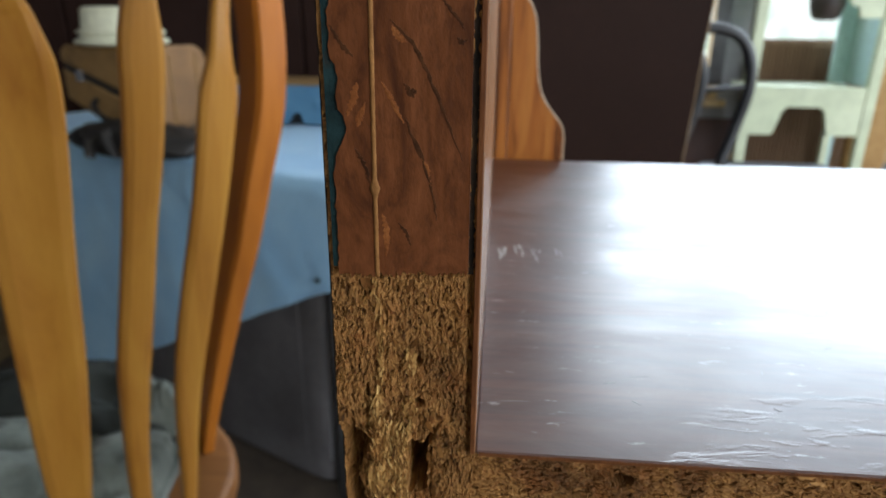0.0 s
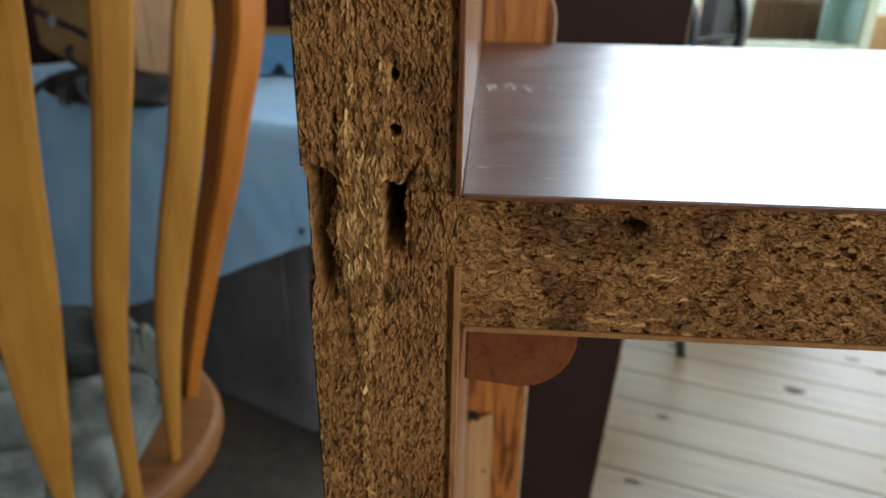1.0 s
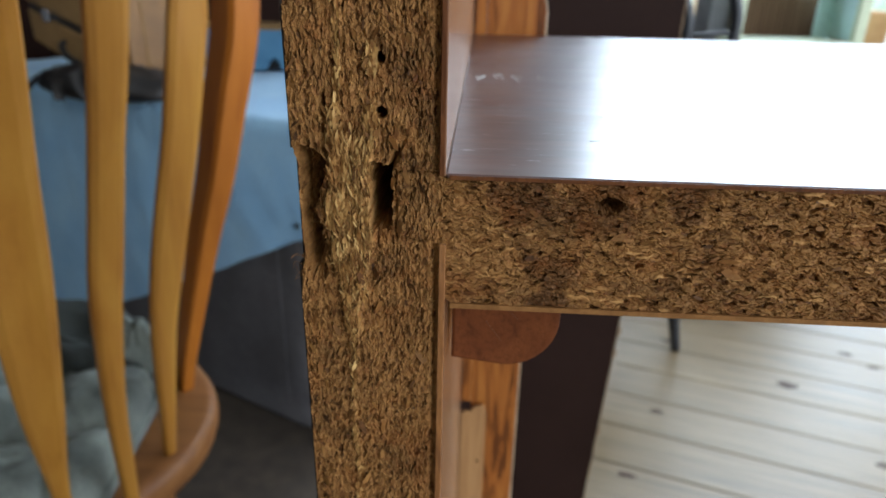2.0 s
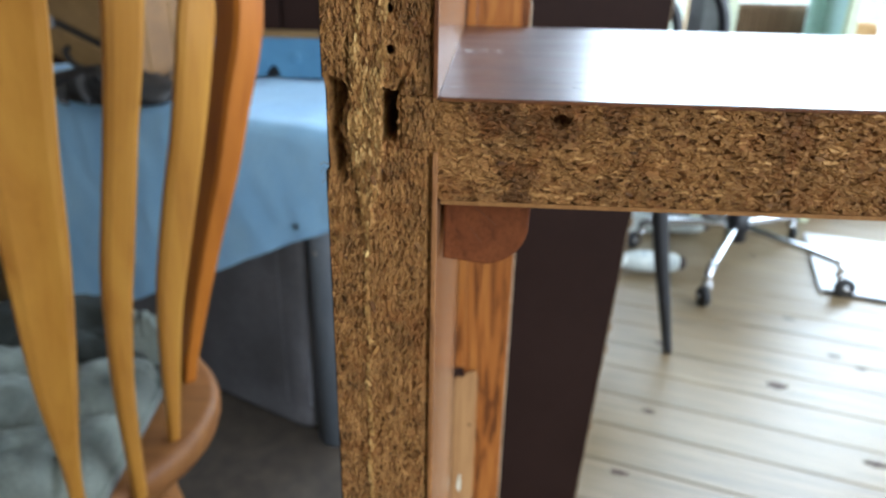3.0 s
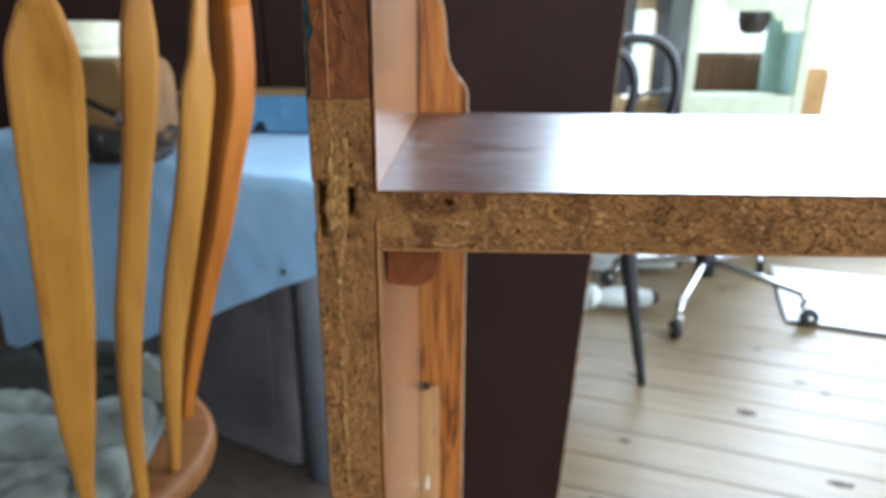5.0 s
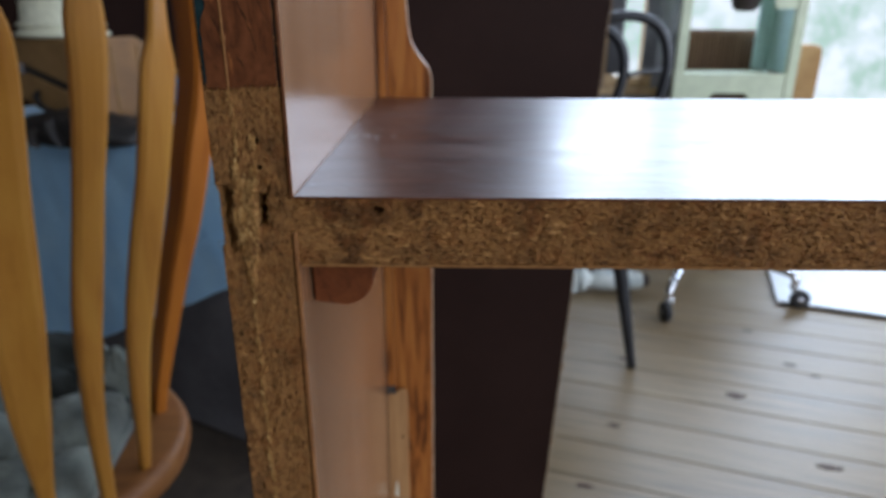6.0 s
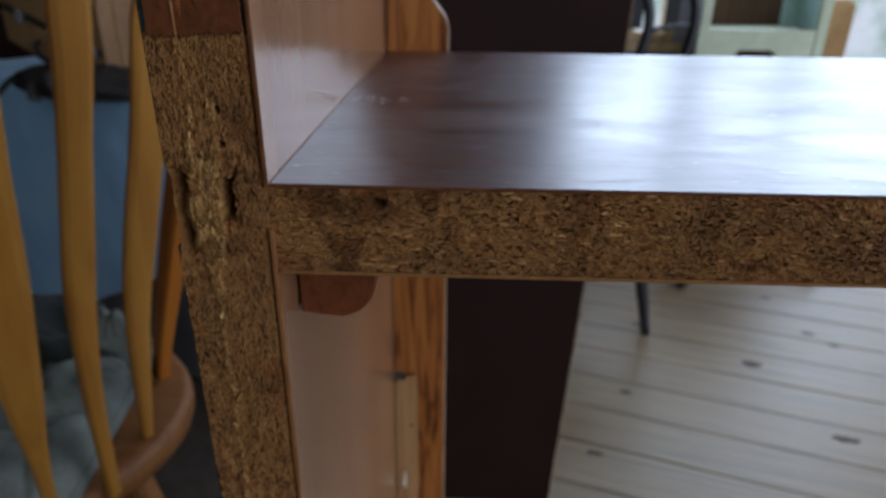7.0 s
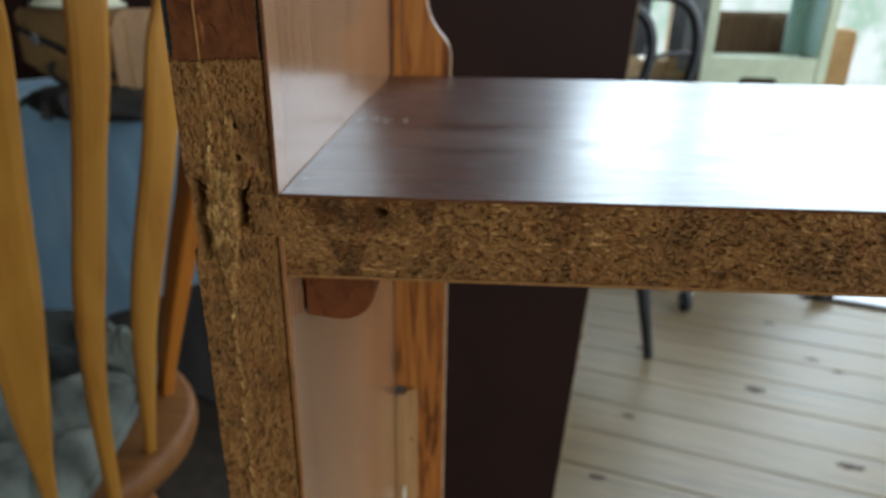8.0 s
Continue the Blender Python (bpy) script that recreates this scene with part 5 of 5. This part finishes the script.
turned_leg(0.700, 1.905, 0.044, 178, 0.42)
turned_leg(0.900, 2.29, 0.044, 176, 0.44)
ob = thing("white_board", "white board with a dark edge lying on the floor", "board")
bm = block((0, 0, 0.004), (0.75, 0.55, 0.016), 0.001)
m = Matrix.Translation((1.127, 1.81, 0)) @ Matrix.Rotation(radians(-19.5), 4, "Z")
bm.transform(m)
part("face", bm, WHITESHEET, ob)
bm = block((0.012, -0.001, 0.0), (0.751, 0.551, 0.0118))
bm.transform(m)
part("edging", bm, BLACK, ob, "dark edging")
ob = thing("floor_mat", "dark grey-brown mat lying askew on the floor", "mat")
mat_shape = [(0.612, 2.584), (0.70, 2.672), (0.790, 2.758), (0.890, 2.706), (1.06, 2.545), (1.16, 2.43), (0.98, 2.47), (0.80, 2.52)]
part("pile", outline(mat_shape, (0.0006, 0.009), "z", 0.002), surface("dark grey-brown mat", (0.045, 0.038, 0.036), (0.085, 0.073, 0.068), 24, (0.85, 1.0), fine=20, bumps=(0.5, 0.002)), ob)

# ---- mint hutch ----


def hutch():
    ob = thing("mint_hutch", "mint green painted open hutch with stepped brackets", "hutch")
    y0, y1 = 2.50, 2.78
    xa, xb = 0.925, 1.405
    for x in (xa, xb - 0.038):
        for y in (y0, y1 - 0.03):
            px = x + (0.085 if x == xa and y > y0 else 0.0)
            part("post", block((px, y, 0.0), (px + 0.038, y + 0.03, 1.42), 0.003), TEAL if x != xa and y > y0 else MINT, ob)
    part("apron", outline([(xa + 0.039, 0.50), (1.045, 0.50), (1.055, 0.512), (1.075, 0.588), (1.090, 0.606), (1.215, 0.606), (1.230, 0.588), (1.250, 0.512), (1.260, 0.50), (xb - 0.039, 0.50), (xb - 0.039, 0.682), (xa + 0.039, 0.682)], (y0 + 0.004, y0 + 0.026), "y", 0.001), MINT, ob, "mint apron with a shallow arched cut-out")
    part("deck", block((xa + 0.039, y0 + 0.03, 0.655), (xb - 0.039, y1 - 0.001, 0.675), 0.001), MINT, ob)
    part("low_rail", block((xa + 0.039, y0 + 0.004, 0.30), (xb - 0.039, y0 + 0.026, 0.345), 0.002), MINT, ob)
    part("slat", block((1.245, y0 + 0.004, 0.347), (1.27, y0 + 0.026, 0.499), 0.002), MINT, ob)
    part("top", block((xa - 0.01, y0 - 0.01, 1.421), (xb + 0.01, y1 + 0.01, 1.445), 0.003), MINT, ob)
    part("panel", block((1.335, y1 - 0.028, 0.677), (xb - 0.039, y1 - 0.014, 1.419), 0.001), TEAL, ob, "pale aqua back panel")
    part("side_panel", block((xb - 0.012, y0 + 0.031, 0.677), (xb - 0.002, y1 - 0.031, 1.419)), TEAL, ob, "pale aqua side panel")
    part("valance", outline([(xa + 0.039, 1.06), (xa + 0.09, 1.06), (xa + 0.09, 1.03), (xa + 0.13, 1.03), (xa + 0.13, 1.0), (1.225, 1.0), (1.255, 0.965), (1.275, 0.965), (1.285, 0.925), (xb - 0.039, 0.925), (xb - 0.039, 1.15), (xa + 0.039, 1.15)], (y0 + 0.005, y0 + 0.022), "y", 0.001), MINT, ob, "stepped bracket board")
    return ob


hutch()
ob = thing("hanging_pot", "dark brown pot hanging inside the hutch", "pot")
part("pot", lathe([(0.030, 0.0), (0.048, 0.012), (0.060, 0.05), (0.062, 0.085), (0.055, 0.10), (0.01, 0.10)], 30, Matrix.Translation((1.205, 2.60, 0.915))), POT, ob, smooth=True)
part("cord", tube([(1.205, 2.60, 1.01), (1.205, 2.60, 1.2), (1.205, 2.60, 1.42)], 0.003, 4, 8, (1, 0, 0)), POT, ob)


def headboard():
    # back and arm of a brown armchair, built without its seat
    ob = thing("armchair_back", "back of a brown corduroy armchair with a tan arm, its seat left out", "headboard")
    part("back", block((1.05, 2.835, 0.0), (1.50, 2.90, 0.84), 0.025, 3), CORD, ob)
    for k in range(25):
        x = 1.075 + 0.0168 * k
        part("rib", tube([(x, 2.833, 0.04), (x, 2.832, 0.45), (x, 2.833, 0.81)], 0.006, 3, 8, (1, 0, 0)), CORD, ob)
    part("end_pad", block((1.501, 2.80, 0.0), (1.67, 2.90, 0.78), 0.045, 4), ORANGE, ob, "tan upholstered end", smooth=True)
    return ob


headboard()

# ---- floor: planks on a dark underlay ----
floor = tagged(part("floor", block((X0 - WALL, Y0 - WALL, -0.10), (X1 + WALL, Y1 + WALL, -0.012)), SUBFLOOR, None), "pale scrubbed pine plank floor with dark joints", "floor", kind="structure")


def plank_mesh(length, width):
    bm = block((0, 0, -0.022), (length, width, 0.0), 0.0016, 1)
    me = bpy.data.meshes.new("plank")
    bm.to_mesh(me)
    bm.free()
    me.materials.append(PINE)
    return me


def planks():
    r = random.Random(11)
    ang = radians(-18)
    ca, sa = math.cos(ang), math.sin(ang)
    step, wide = 0.123, 0.1206
    shared = {}
    for k in range(-30, 36):
        off = 0.022 + k * step
        # the stretch of this row that lies inside the walls
        lo, hi = -9.0, 9.0
        for b in (off, off + wide):
            for c0, d, a0, a1 in ((-b * sa, ca, X0, X1), (b * ca, sa, Y0, Y1)):
                t0, t1 = sorted(((a0 - c0) / d, (a1 - c0) / d))
                lo, hi = max(lo, t0), min(hi, t1)
        s = lo
        while hi - s > 0.05:
            ln = hi - s
            ln = round(ln, 2)
            me = shared.setdefault(ln, None) or plank_mesh(ln, wide)
            shared[ln] = me
            ob = new("plank", me)
            ob.parent = floor
            ob.matrix_basis = Matrix.Translation((s * ca - off * sa, s * sa + off * ca, r.uniform(-0.0012, 0.0))) @ Matrix.Rotation(ang, 4, "Z")
            s += ln + 0.0012


planks()


def knots():
    """Dark knots that the pine shows."""
    r = random.Random(3)
    spots = [(0.772, 1.262, 0.030), (0.428, 1.135, 0.016), (0.318, 0.925, 0.020), (0.86, 0.99, 0.030), (0.54, 1.44, 0.026), (0.98, 1.42, 0.018), (1.02, 1.36, 0.016), (0.95, 1.62, 0.02), (0.62, 1.75, 0.016)]
    spots += [(r.uniform(0.3, 1.7), r.uniform(0.7, 2.6), r.uniform(0.007, 0.016)) for _ in range(8)]
    for x, y, s in spots:
        ring = []
        for k in range(16):
            a = 2 * math.pi * k / 16
            q = s * r.uniform(0.5, 1.1)
            u, v = q * math.cos(a), 0.42 * q * math.sin(a)
            ring.append((x + u * math.cos(radians(-18)) - v * math.sin(radians(-18)), y + u * math.sin(radians(-18)) + v * math.cos(radians(-18))))
        part("knot", outline(ring, (-0.004, 0.0004), "z"), KNOT, floor, "dark pine knot")


knots()

# dark sheet added in place of the shaded floorboards under the chair
ob = thing("dark_floor_cover", "dark brown sheet added for the shaded boards under the chair", "rug")
part("weave", block((-1.35, 0.12, 0.0006), (-0.03, 1.55, 0.008), 0.003), surface("dark brown floor shade", (0.042, 0.031, 0.022), (0.080, 0.060, 0.042), 30, (0.85, 1.0), fine=20, bumps=(0.5, 0.002)), ob)
